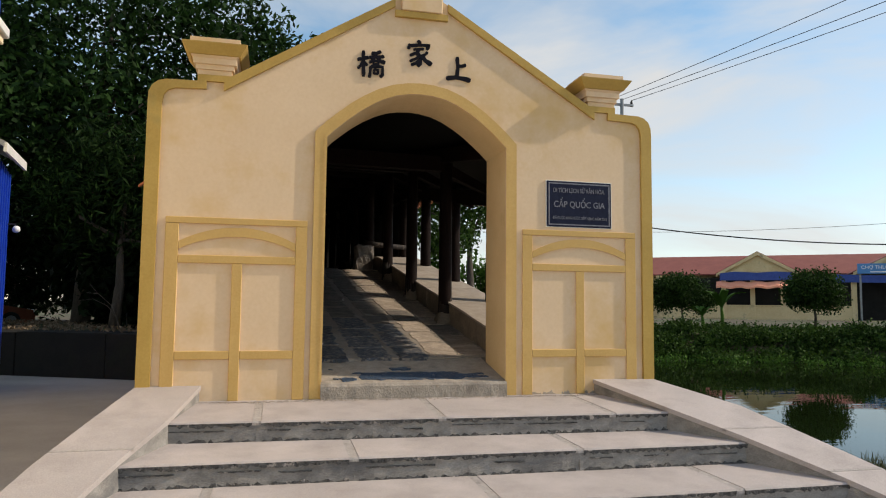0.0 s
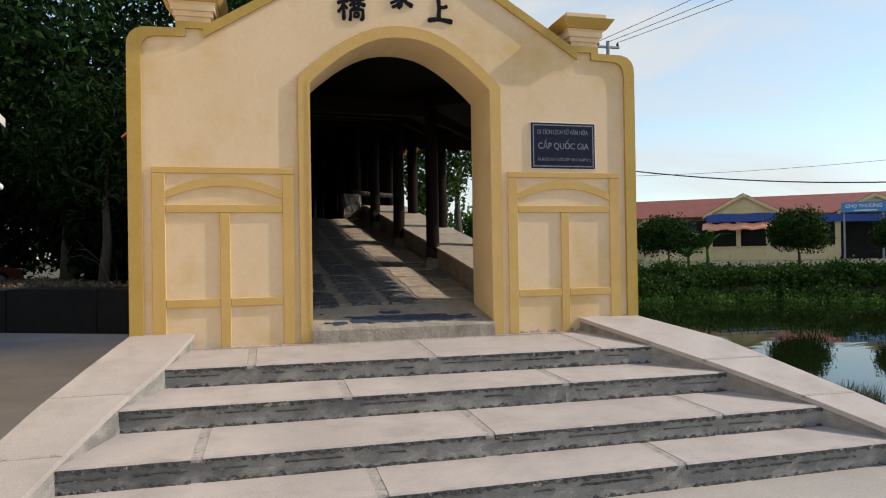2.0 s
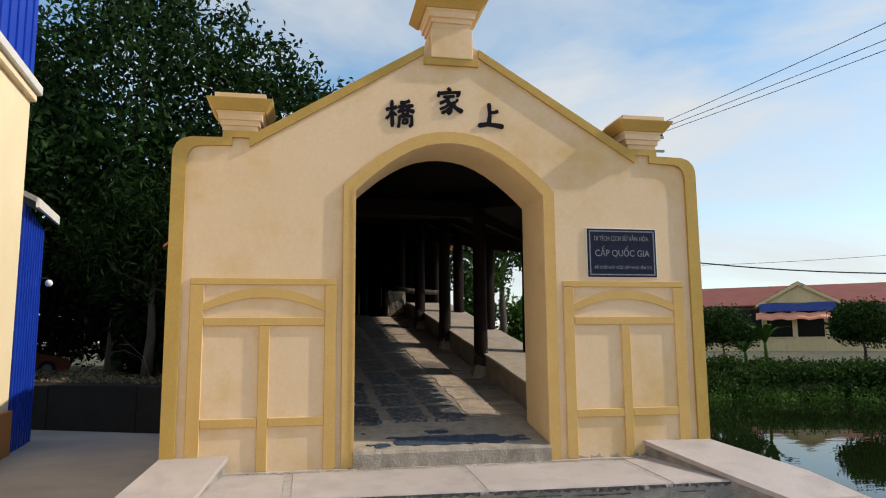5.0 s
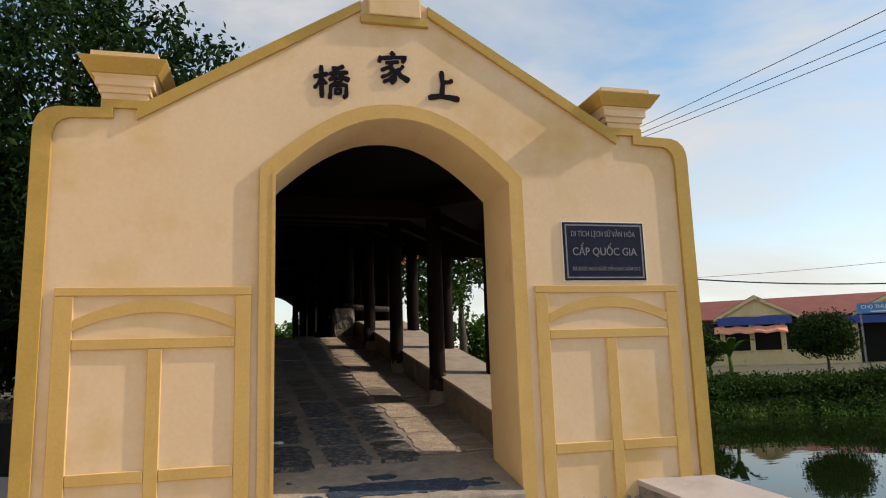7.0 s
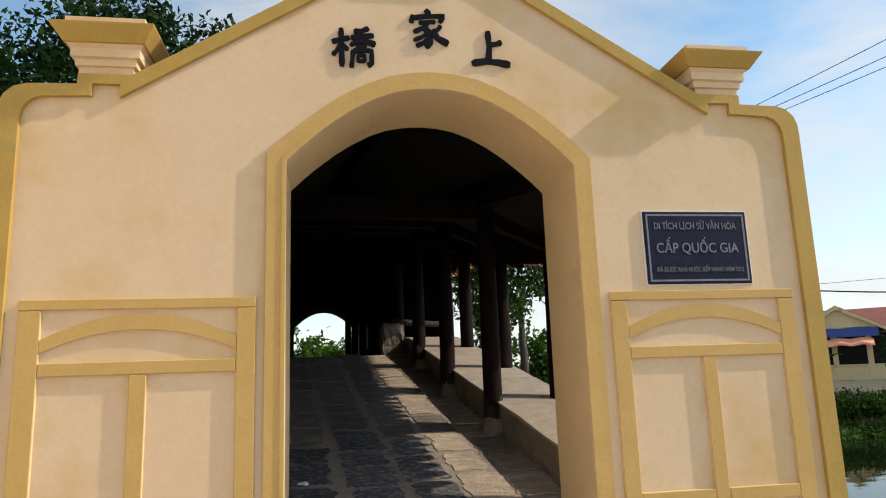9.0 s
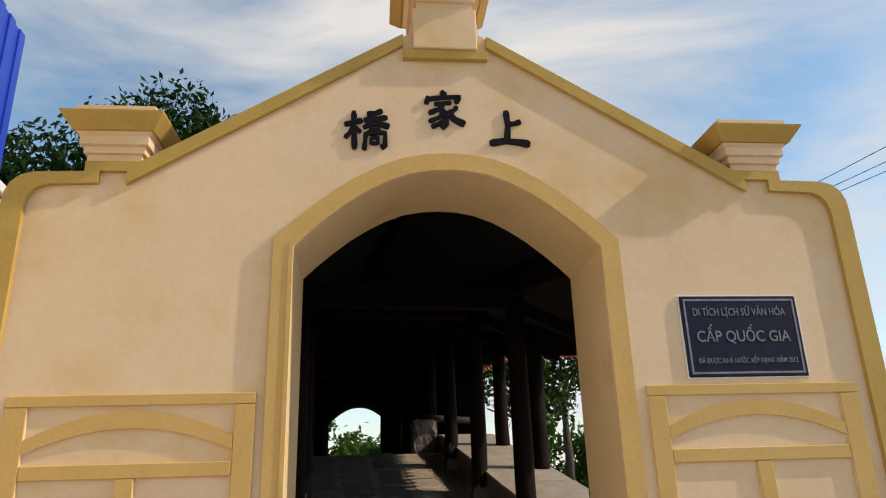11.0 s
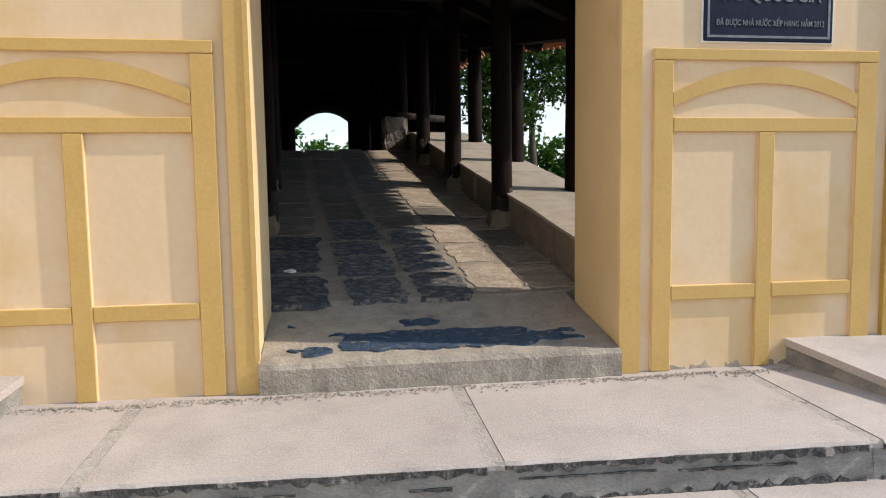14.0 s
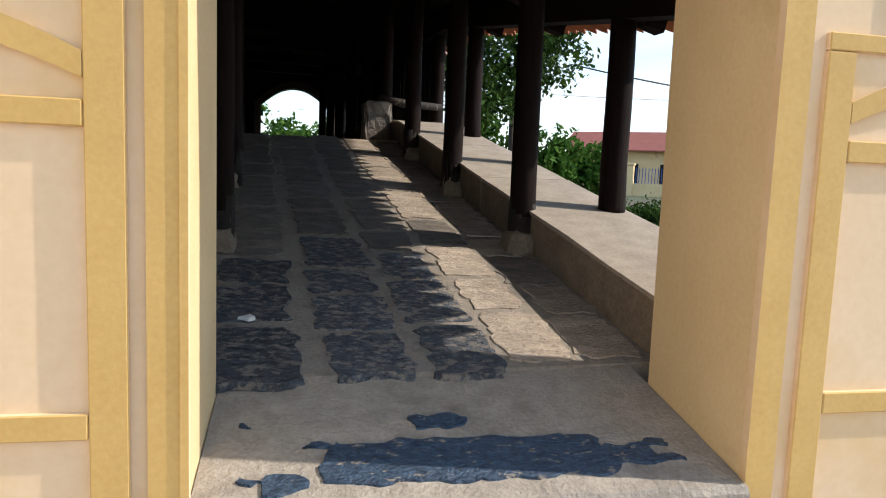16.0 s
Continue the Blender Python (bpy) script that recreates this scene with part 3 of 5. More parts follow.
def build_steps():
    steps = thing("entrance_steps", "four wide pale concrete steps with rough grey risers", "steps", pose(0, 0, 0))
    for k, (y, slope, z, x0, x1) in enumerate(NOSES):
        back = 0.04 if k == 0 else NOSES[k - 1][0] + 0.10
        zb = 0.0 if k == 0 else z + 0.012
        cuts = [x0 - 0.12] + list(JOINTS[k]) + [x1 + 0.12]
        low = -0.9
        for i, (a, b) in enumerate(zip(cuts, cuts[1:])):
            a2, b2 = a + (0.035 if i else 0), b - (0.035 if i < len(cuts) - 2 else 0)
            part("tread", tread_block(a2, b2, y, slope, back, z, zb, 0.014, seed=k * 7 + i), CONCRETE, steps)
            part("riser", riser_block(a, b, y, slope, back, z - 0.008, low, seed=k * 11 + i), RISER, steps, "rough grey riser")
            part("nosing", ragged_strip(a2, b2, y - 0.004, slope, z - 0.013, z - 0.044, k * 13 + i), NOSING, steps, "chipped dark edge of the tread")
            rs_ = random.Random(k * 19 + i)
            x = a2 + 0.05
            while x < b2 - 0.2:
                e = min(b2 - 0.02, x + rs_.uniform(0.12, 0.55))
                d = z - 0.072 + rs_.uniform(-0.012, 0.008)
                part("crack", ragged_strip(x, e, y - 0.001, slope, d, d - rs_.uniform(0.006, 0.014), k * 23 + i), NOSING, steps, "dark horizontal crack in the riser")
                x = e + rs_.uniform(0.05, 0.5)
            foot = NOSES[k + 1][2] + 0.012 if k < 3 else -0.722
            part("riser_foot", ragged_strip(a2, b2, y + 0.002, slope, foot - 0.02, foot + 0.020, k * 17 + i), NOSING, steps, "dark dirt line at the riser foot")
        for x in JOINTS[k]:
            part("joint", tread_block(x - 0.034, x + 0.034, y + 0.008, slope, back, z - 0.003, zb - 0.003, 0.03, seed=5 + k), MORTAR, steps, "mortar joint")
    for side, inner, outer in ((-1, [(-1.97, 0.028), (-2.10, -0.87), (-2.32, -1.53), (-2.52, -2.21), (-2.68, -2.72)], [(-2.515, 0.028), (-2.66, -0.87), (-2.83, -1.53), (-2.97, -2.21), (-3.08, -2.72)]),
                               (1, [(1.84, 0.028), (2.06, -1.0), (2.43, -1.55), (2.77, -2.16), (3.06, -2.72)], [(2.50, 0.028), (2.80, -1.0), (3.02, -1.55), (3.24, -2.16), (3.43, -2.72)])):
        tops = [0.14, 0.0, -0.165, -0.345, -0.52]
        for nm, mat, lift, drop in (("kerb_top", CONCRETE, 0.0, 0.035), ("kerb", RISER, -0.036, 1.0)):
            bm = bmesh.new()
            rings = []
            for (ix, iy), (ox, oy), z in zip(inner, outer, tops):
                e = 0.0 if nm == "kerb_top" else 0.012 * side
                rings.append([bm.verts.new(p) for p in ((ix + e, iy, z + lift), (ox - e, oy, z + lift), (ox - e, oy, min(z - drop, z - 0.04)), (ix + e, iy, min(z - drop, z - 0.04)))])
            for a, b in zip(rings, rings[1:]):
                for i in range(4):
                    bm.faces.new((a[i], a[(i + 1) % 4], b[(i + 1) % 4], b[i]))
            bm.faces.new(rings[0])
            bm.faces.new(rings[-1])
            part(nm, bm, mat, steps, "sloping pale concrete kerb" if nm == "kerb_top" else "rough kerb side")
        for k, q in ((1, 0.75), (2, 0.9), (3, 0.8)):
            bm = bmesh.new()
            rings = []
            for f in (q - 0.02, q + 0.02):
                ends = [Vector((*line[k], tops[k])).lerp(Vector((*line[k + 1], tops[k + 1])), f) for line in (inner, outer)]
                rings.append([bm.verts.new(p + Vector((0, 0, dz))) for p, dz in ((ends[0], 0.0025), (ends[1], 0.0025), (ends[1], -0.02), (ends[0], -0.02))])
            for i in range(4):
                bm.faces.new((rings[0][i], rings[0][(i + 1) % 4], rings[1][(i + 1) % 4], rings[1][i]))
            bm.faces.new(rings[0])
            bm.faces.new(rings[1])
            part("kerb_joint", bm, MORTAR, steps, "rough mortar joint across the kerb")


def tread_block(a, b, y, slope, back, z, zb, thick, seed=0):
    """A slab with a slightly chipped front edge."""
    rng = random.Random(seed)
    bm = bmesh.new()
    n = max(2, int((b - a) / 0.06))
    rows = []
    for i in range(n + 1):
        x = a + (b - a) * i / n
        yf = y + slope * x + rng.uniform(-0.003, 0.004)
        chip = rng.uniform(0, 0.006) * (rng.random() < 0.3)
        rows.append([bm.verts.new(p) for p in ((x, yf + 0.01 + chip, z), (x, back, zb), (x, back, zb - thick), (x, yf + chip, z - thick), (x, yf + chip, z - 0.012 - chip * 0.5))])
    for p, q in zip(rows, rows[1:]):
        for i in range(5):
            bm.faces.new((p[i], p[(i + 1) % 5], q[(i + 1) % 5], q[i]))
    bm.faces.new(rows[0])
    bm.faces.new(rows[-1])
    return bm


def riser_block(a, b, y, slope, back, z, low, seed=0):
    rng = random.Random(seed)
    bm = bmesh.new()
    n = max(2, int((b - a) / 0.07))
    rows = []
    for i in range(n + 1):
        x = a + (b - a) * i / n
        yf = y + slope * x + 0.012
        rows.append([bm.verts.new(p) for p in ((x, back, z - 0.008), (x, back, low), (x, yf, low), (x, yf + rng.uniform(-0.006, 0.006), z - 0.12), (x, yf + rng.uniform(-0.004, 0.006), z - 0.06), (x, yf, z - 0.008))])
    for p, q in zip(rows, rows[1:]):
        for i in range(6):
            bm.faces.new((p[i], p[(i + 1) % 6], q[(i + 1) % 6], q[i]))
    bm.faces.new(rows[0])
    bm.faces.new(rows[-1])
    return bm


build_steps()

# ---- covered bridge ----
BRIDGE = pose(0.03, 0.70, 0, 0, 0, 4.5)
LENGTH = 16.58
POSTS = [1.80 + 1.65 * i for i in range(9)]


def floor_z(v):
    if v < 6.2:
        return 0.29 + 0.2 * v
    if v < 13.0:
        return 1.53 + 0.08 * math.sin(math.pi * (v - 6.2) / 6.8)
    return 1.53 - 0.14 * (v - 13.0)


def eave_z(v):
    return floor_z(min(v, 13.0)) + 1.69 - 0.03 * min(max(v, 0), 6.5)


def run(u0, u1, vs, low, high, wobble=0.0, seed=0):
    """A long body along the bridge whose underside and top follow functions of v."""
    rng = random.Random(seed)
    bm = bmesh.new()
    rows = []
    for v in vs:
        j = [rng.uniform(-wobble, wobble) for _ in range(2)]
        rows.append([bm.verts.new(p) for p in ((u0, v, low(v)), (u1, v, low(v)), (u1 + j[1], v, high(v)), (u0 + j[0], v, high(v)))])
    for a, b in zip(rows, rows[1:]):
        for i in range(4):
            bm.faces.new((a[i], a[(i + 1) % 4], b[(i + 1) % 4], b[i]))
    bm.faces.new(rows[0])
    bm.faces.new(rows[-1])
    return bm


def slope_slab(side, v0, v1, u_out, lift, thick, steps=24):
    """One roof pitch from the eave up to the ridge."""
    bm = bmesh.new()
    rows = []
    for v in np.linspace(v0, v1, steps):
        e, r = eave_z(v) + lift, eave_z(v) + 1.45 + lift
        k = (u_out - 2.12) * 1.45 / 2.12
        rows.append([bm.verts.new(p) for p in ((side * u_out, v, e - k), (0, v, r), (0, v, r + thick), (side * u_out, v, e - k + thick))])
    for a, b in zip(rows, rows[1:]):
        for i in range(4):
            bm.faces.new((a[i], a[(i + 1) % 4], b[(i + 1) % 4], b[i]))
    bm.faces.new(rows[0])
    bm.faces.new(rows[-1])
    return bm


def post_mesh(r, h, seed):
    rng = random.Random(seed)
    pts = [(rng.uniform(-0.006, 0.006), rng.uniform(-0.006, 0.006), h * k) for k in (0, 0.03, 0.25, 0.5, 0.75, 1)]
    return tube(pts, [r * 1.06, r * 1.02, r, r * 0.99, r * 0.97, r * 0.95], 14)


def build_bridge():
    br = thing("covered_bridge", "old covered bridge with dark timber posts, stone floor and tiled roof", "bridge", BRIDGE)
    vs = list(np.linspace(0.12, LENGTH, 52))
    part("deck", run(-1.9, 1.9, vs, lambda v: -2.6 if 2.0 < v < 15 else -1.0, lambda v: floor_z(v) - 0.004), BED, br, "dusty mortar bed of the sloping floor")
    part("board_ceiling", slope_slab(-1, -0.08, LENGTH, 2.10, 0.0, 0.04), PLANK, br, "roof boards coloured black for the shade under the roof")
    part("board_ceiling", slope_slab(1, -0.26, LENGTH, 2.10, 0.0, 0.04), PLANK, br, "roof boards coloured black for the shade under the roof")
    part("tile_cover", slope_slab(-1, -0.08, LENGTH, 2.11, 0.045, 0.07), TILE, br, "terracotta tile roof")
    part("tile_cover", slope_slab(1, -0.26, LENGTH, 2.11, 0.045, 0.07), TILE, br, "terracotta tile roof")
    # pointed eave tiles
    tip = bmesh.new()
    w = 0.098
    a = [tip.verts.new(p) for p in ((0, -w, 0.0), (0.05, -w, -0.034), (0.10, -w * 0.72, -0.068), (0.155, 0, -0.106), (0.10, w * 0.72, -0.068), (0.05, w, -0.034), (0, w, 0.0))]
    b = [tip.verts.new(v.co + Vector((0, 0, 0.022))) for v in a]
    tip.faces.new(a[::-1])
    tip.faces.new(b)
    for i in range(7):
        tip.faces.new((a[i], a[(i + 1) % 7], b[(i + 1) % 7], b[i]))
    tip_mesh = mesh_of("eave_tile", tip, TILE)
    for side in (-1, 1):
        for i in range(int((LENGTH - 0.1) / 0.2)):
            v = 0.02 + 0.2 * i
            part("eave_tile", tip_mesh, TILE, br, m=Matrix.LocRotScale((side * 2.08, v + random.uniform(-0.008, 0.008), eave_z(v) + 0.05), Euler((0, 0, 0 if side > 0 else math.pi)), (random.uniform(0.9, 1.15), 1, 1)))
    for side in (-1, 1):
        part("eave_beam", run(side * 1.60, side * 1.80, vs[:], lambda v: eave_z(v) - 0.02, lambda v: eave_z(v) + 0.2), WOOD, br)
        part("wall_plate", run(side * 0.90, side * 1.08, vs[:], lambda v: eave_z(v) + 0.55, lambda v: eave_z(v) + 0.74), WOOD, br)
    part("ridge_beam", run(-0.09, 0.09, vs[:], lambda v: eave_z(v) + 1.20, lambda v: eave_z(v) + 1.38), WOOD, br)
    inner = [mesh_of("post", post_mesh(0.09, 1.0, s), WOOD, True) for s in (1, 2, 3)]
    outer = [mesh_of("outer_post", post_mesh(0.095, 1.0, s), WOOD, True) for s in (4, 5, 6)]
    foot = mesh_of("post_foot", tube([(0, 0, -0.02), (0, 0, 0.10), (0.004, 0.004, 0.30)], [0.10, 0.097, 0.0935], 14), BARE, True)
    for i, v in enumerate(POSTS):
        for side in (-1, 1):
            f, e = floor_z(v), eave_z(v)
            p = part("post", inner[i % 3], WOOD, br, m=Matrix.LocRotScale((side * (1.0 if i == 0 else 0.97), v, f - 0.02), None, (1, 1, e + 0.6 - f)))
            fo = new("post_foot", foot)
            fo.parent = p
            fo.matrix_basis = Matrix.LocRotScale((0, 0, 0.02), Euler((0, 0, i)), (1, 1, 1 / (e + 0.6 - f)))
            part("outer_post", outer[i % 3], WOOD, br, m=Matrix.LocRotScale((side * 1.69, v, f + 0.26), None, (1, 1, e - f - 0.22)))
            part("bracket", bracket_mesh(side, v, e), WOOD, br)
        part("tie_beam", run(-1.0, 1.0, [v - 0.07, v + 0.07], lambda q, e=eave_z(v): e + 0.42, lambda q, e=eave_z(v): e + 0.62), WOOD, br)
    # rough stone footings
    for i, v in enumerate(POSTS[:5]):
        for side in (-1, 1):
            rq = random.Random(90 + i)
            bm = box(-0.13, 0.10, -0.14, 0.14, -0.05, 0.13, 0.03)
            bmesh.ops.subdivide_edges(bm, edges=bm.edges[:], cuts=1, use_grid_fill=True)
            for q in bm.verts:
                k = 1 - 2.2 * max(q.co.z, 0)
                q.co = Vector((q.co.x * k + rq.uniform(-0.015, 0.015), q.co.y * k + rq.uniform(-0.015, 0.015), q.co.z + rq.uniform(-0.01, 0.01)))
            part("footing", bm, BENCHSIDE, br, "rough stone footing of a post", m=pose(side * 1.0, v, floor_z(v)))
    # stone benches, one block for each bay, on both sides
    cuts = [0.02] + [p - 0.79 + (0.12 if k else 0) for k, p in enumerate(POSTS)][1:] + [LENGTH]
    for side in (-1, 1):
        for k, (v0, v1) in enumerate(zip(cuts, cuts[1:])):
            q = np.linspace(v0 + 0.006, v1 - 0.006, 6)
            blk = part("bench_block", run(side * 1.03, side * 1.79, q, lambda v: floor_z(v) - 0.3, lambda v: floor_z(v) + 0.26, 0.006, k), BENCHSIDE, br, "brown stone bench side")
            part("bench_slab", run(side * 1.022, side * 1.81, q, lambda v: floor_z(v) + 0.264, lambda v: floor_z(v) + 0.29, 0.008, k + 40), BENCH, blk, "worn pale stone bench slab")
    # left side closed off by assumed, unseen boards that keep it dark
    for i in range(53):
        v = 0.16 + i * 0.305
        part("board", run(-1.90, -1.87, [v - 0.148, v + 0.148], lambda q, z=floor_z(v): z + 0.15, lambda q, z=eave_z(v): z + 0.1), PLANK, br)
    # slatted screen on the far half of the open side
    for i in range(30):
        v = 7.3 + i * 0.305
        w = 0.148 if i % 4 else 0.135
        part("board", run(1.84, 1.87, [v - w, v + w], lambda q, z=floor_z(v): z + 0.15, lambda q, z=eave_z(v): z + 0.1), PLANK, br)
    # tiles at the gate end of the west eave
    for k, (u, v, z) in enumerate(((-2.16, -0.12, 2.13), (-2.34, -0.12, 2.10), (-2.50, -0.11, 2.07))):
        part("eave_tile", tip_mesh, TILE, br, m=Matrix.LocRotScale((u, v, z), Euler((0, 0, math.pi)), (1.2, 1, 1)))
    return br


def bracket_mesh(side, v, e):
    """A timber outrigger that carries the eave, with a pointed end."""
    pts = [(0.95, e + 0.40), (0.95, e + 0.56), (2.02, e + 0.045), (1.98, e - 0.09), (1.84, e - 0.05), (1.78, e + 0.06)]
    bm = slab_xz([(side * x, z) for x, z in pts], v - 0.06, v + 0.06)
    return bm


bridge = build_bridge()

# threshold under the arch
bm = bmesh.new()
n = 22
rows = []
for i in range(n + 1):
    x = -0.916 + 1.813 * i / n
    j = random.uniform(-0.008, 0.008)
    rows.append([bm.verts.new(p) for p in ((x, -0.03 + j, -0.05), (x, -0.03 + j * 0.5, 0.115), (x, -0.015 + j, 0.14 + random.uniform(-0.004, 0.004)), (x, 0.35, 0.205), (x, 0.97, 0.316), (x, 0.97, -0.05))])
for a, b in zip(rows, rows[1:]):
    for i in range(6):
        bm.faces.new((a[i], a[(i + 1) % 6], b[(i + 1) % 6], b[i]))
bm.faces.new(rows[0])
bm.faces.new(rows[-1])
tagged(part("threshold", bm, SILL), "raised sloping concrete threshold under the arch", "threshold", kind="structure")


def shrub_line(name, label, spots, count, size, mat, seed):
    for k, (x, y, z, r, h) in enumerate(spots):
        rng = np.random.default_rng(seed + k)
        t = thing(name, label, "shrub", Matrix.Translation((x, y, z)))
        stems = bmesh.new()
        for a in range(5):
            ang = a * 1.3 + k
            tube([(0, 0, -0.15), (0.3 * r * math.cos(ang), 0.3 * r * math.sin(ang), h * 0.7)], [0.02, 0.008], 5, stems)
        part("stems", stems, BARK, t)
        blobs = [(rng.uniform(-0.5, 0.5) * r, rng.uniform(-0.4, 0.4) * r, h * rng.uniform(0.25, 0.75), r * rng.uniform(0.4, 0.75), r * rng.uniform(0.4, 0.7), h * rng.uniform(0.25, 0.5)) for _ in range(5)]
        leaves("leaves", clumps(rng, blobs, count, 0.3), size, seed + 100 + k, mat, t)


# ---- left side: house, lean-to, garden ----
def build_house():
    h = thing("yellow_house", "pale yellow rendered house with orange plinth and white cornice", "house", pose(-6.17, 6.46, 0, 0, 0, 6.0))
    part("wall", box(-5.0, 0.0, -12.0, 0.0, -0.8, 5.42), HOUSEPAINT, h)
    part("plinth", box(-5.05, 0.06, -12.05, 0.05, -0.8, 0.0, 0.01), PLINTH, h, "orange-brown painted plinth")
    part("cornice", box(-5.1, 0.16, -12.1, 0.12, 5.42, 5.60, 0.02), WHITE, h, "off-white projecting cornice")
    part("cornice", box(-5.1, 0.09, -12.1, 0.06, 5.28, 5.418, 0.02), HOUSEPAINT, h)
    bm = bmesh.new()
    for i in range(60):
        box(0.0, 0.02 if i % 2 else 0.05, -0.1 - 0.2 * (i + 1), -0.1 - 0.2 * i, 5.6, 8.2, 0, bm)
    part("upper_cladding", bm, BLUE, h, "blue corrugated sheet upper storey")
    lean = thing("lean_to_shed", "blue corrugated sheet lean-to with a sloping grey roof", "shed", pose(-6.17, 6.46, 0, 0, 0, 9.0))
    for i in range(17):
        part("sheet_rib", box(-0.3, 0.0 if i % 2 else 0.025, 0.07 + 0.1 * i, 0.168 + 0.1 * i, -0.74, 3.5 - 0.013 * i), BLUE, lean)
    bm = slab_xz([(-1.3, 4.25), (-1.3, 4.33), (0.22, 3.60), (0.22, 3.50)], 0.0, 1.9)
    part("roof", bm, GREYMETAL, lean, "grey metal lean-to roof")
    part("fascia", box(0.2, 0.25, 0.0, 1.92, 3.42, 3.58), WHITE, lean, "white fascia board")
    lamp = thing("wall_lamp", "small round white lamp on the shed corner", "lamp", pose(-6.17, 6.46, 0, 0, 0, 9.0))
    part("bracket", box(0.0, 0.16, 1.70, 1.73, 2.32, 2.35), CABLE, lamp)
    bm = bmesh.new()
    bmesh.ops.create_uvsphere(bm, u_segments=12, v_segments=8, radius=0.07, matrix=Matrix.Translation((0.17, 1.715, 2.24)))
    part("globe", bm, WHITEPAINT, lamp, smooth=True)


build_house()


def build_garden():
    w = thing("garden_wall", "low mossy garden wall along the road, coloured dark for its shade", "wall", pose(-2.8, 8.1, 0, 0, 0, 90 + 64.8))
    for i in range(7):
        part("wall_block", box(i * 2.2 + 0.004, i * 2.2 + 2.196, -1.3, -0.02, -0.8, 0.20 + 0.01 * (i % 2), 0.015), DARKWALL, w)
    part("drain_pipe", tube([(1.35, 0.02, -0.72), (1.35, 0.02, 0.2)], [0.02, 0.02], 8), GREYMETAL, w, "thin grey pipe")
    rng = np.random.default_rng(5)
    hedge_spots = [(-4.6, 13.2, 0.1, 1.5, 2.4), (-5.4, 13.9, 0.1, 1.4, 3.0), (-17.0, 20.0, 0.1, 2.2, 3.2), (-13.6, 15.6, 0.1, 2.0, 3.4), (-15.6, 17, 0.1, 2.4, 3.4), (-5.6, 15.8, 0.1, 1.9, 4.0), (-9.5, 34, -0.3, 3.2, 6.0), (-14.5, 35, -0.3, 3.4, 6.0), (-19.5, 35, -0.3, 3.4, 6.0), (-16, 19, 0.1, 2.4, 4.4)]
    # Backdrop shrubs; their near-black leaves paint in the garden's deep shade.
    shrub_line("garden_shrub", "dense garden shrub with deep shade put into its leaf colour", hedge_spots, 3600, 0.34, DEEPLEAF, 700)
    lit = thing("leaf_litter", "dry fallen leaves on the garden soil", "leaves", pose(0, 0, 0), kind="stuff")
    p = np.stack([rng.uniform(-12, -2.9, 2600), rng.uniform(0.3, 6, 2600), np.zeros(2600)], 1)
    p[:, 1] += garden_line(p[:, 0])
    p[:, 2] = 0.25 + rng.uniform(-0.01, 0.04, 2600)
    leaves("fallen_leaves", p, 0.10, 6, DRYLEAF, lit, 0.5, 0.0)
    br = thing("dead_branch", "bare dry grey branch lying on leaf litter", "branch", pose(-4.75, 10.2, 0.18) @ Matrix.Scale(0.62, 4))
    for pts in ([(0, 0, 0), (-0.15, 0.1, 0.5), (-0.5, 0.2, 0.95), (-1.0, 0.2, 1.2), (-1.7, 0.3, 1.1)], [(-0.15, 0.1, 0.5), (-0.3, 0.0, 0.95), (-0.8, 0.0, 1.4), (-1.1, 0.0, 1.75)],
                [(-0.3, 0.0, 0.95), (-0.05, 0.1, 1.2), (-0.1, 0.2, 1.55)], [(-0.8, 0, 1.4), (-1.2, 0.1, 1.42)], [(0, 0, 0), (0.2, 0.1, 0.3), (0.15, 0.2, 0.7)]):
        part("twig", tube(pts, list(np.linspace(0.018, 0.005, len(pts))), 6), TWIG, br)


build_garden()


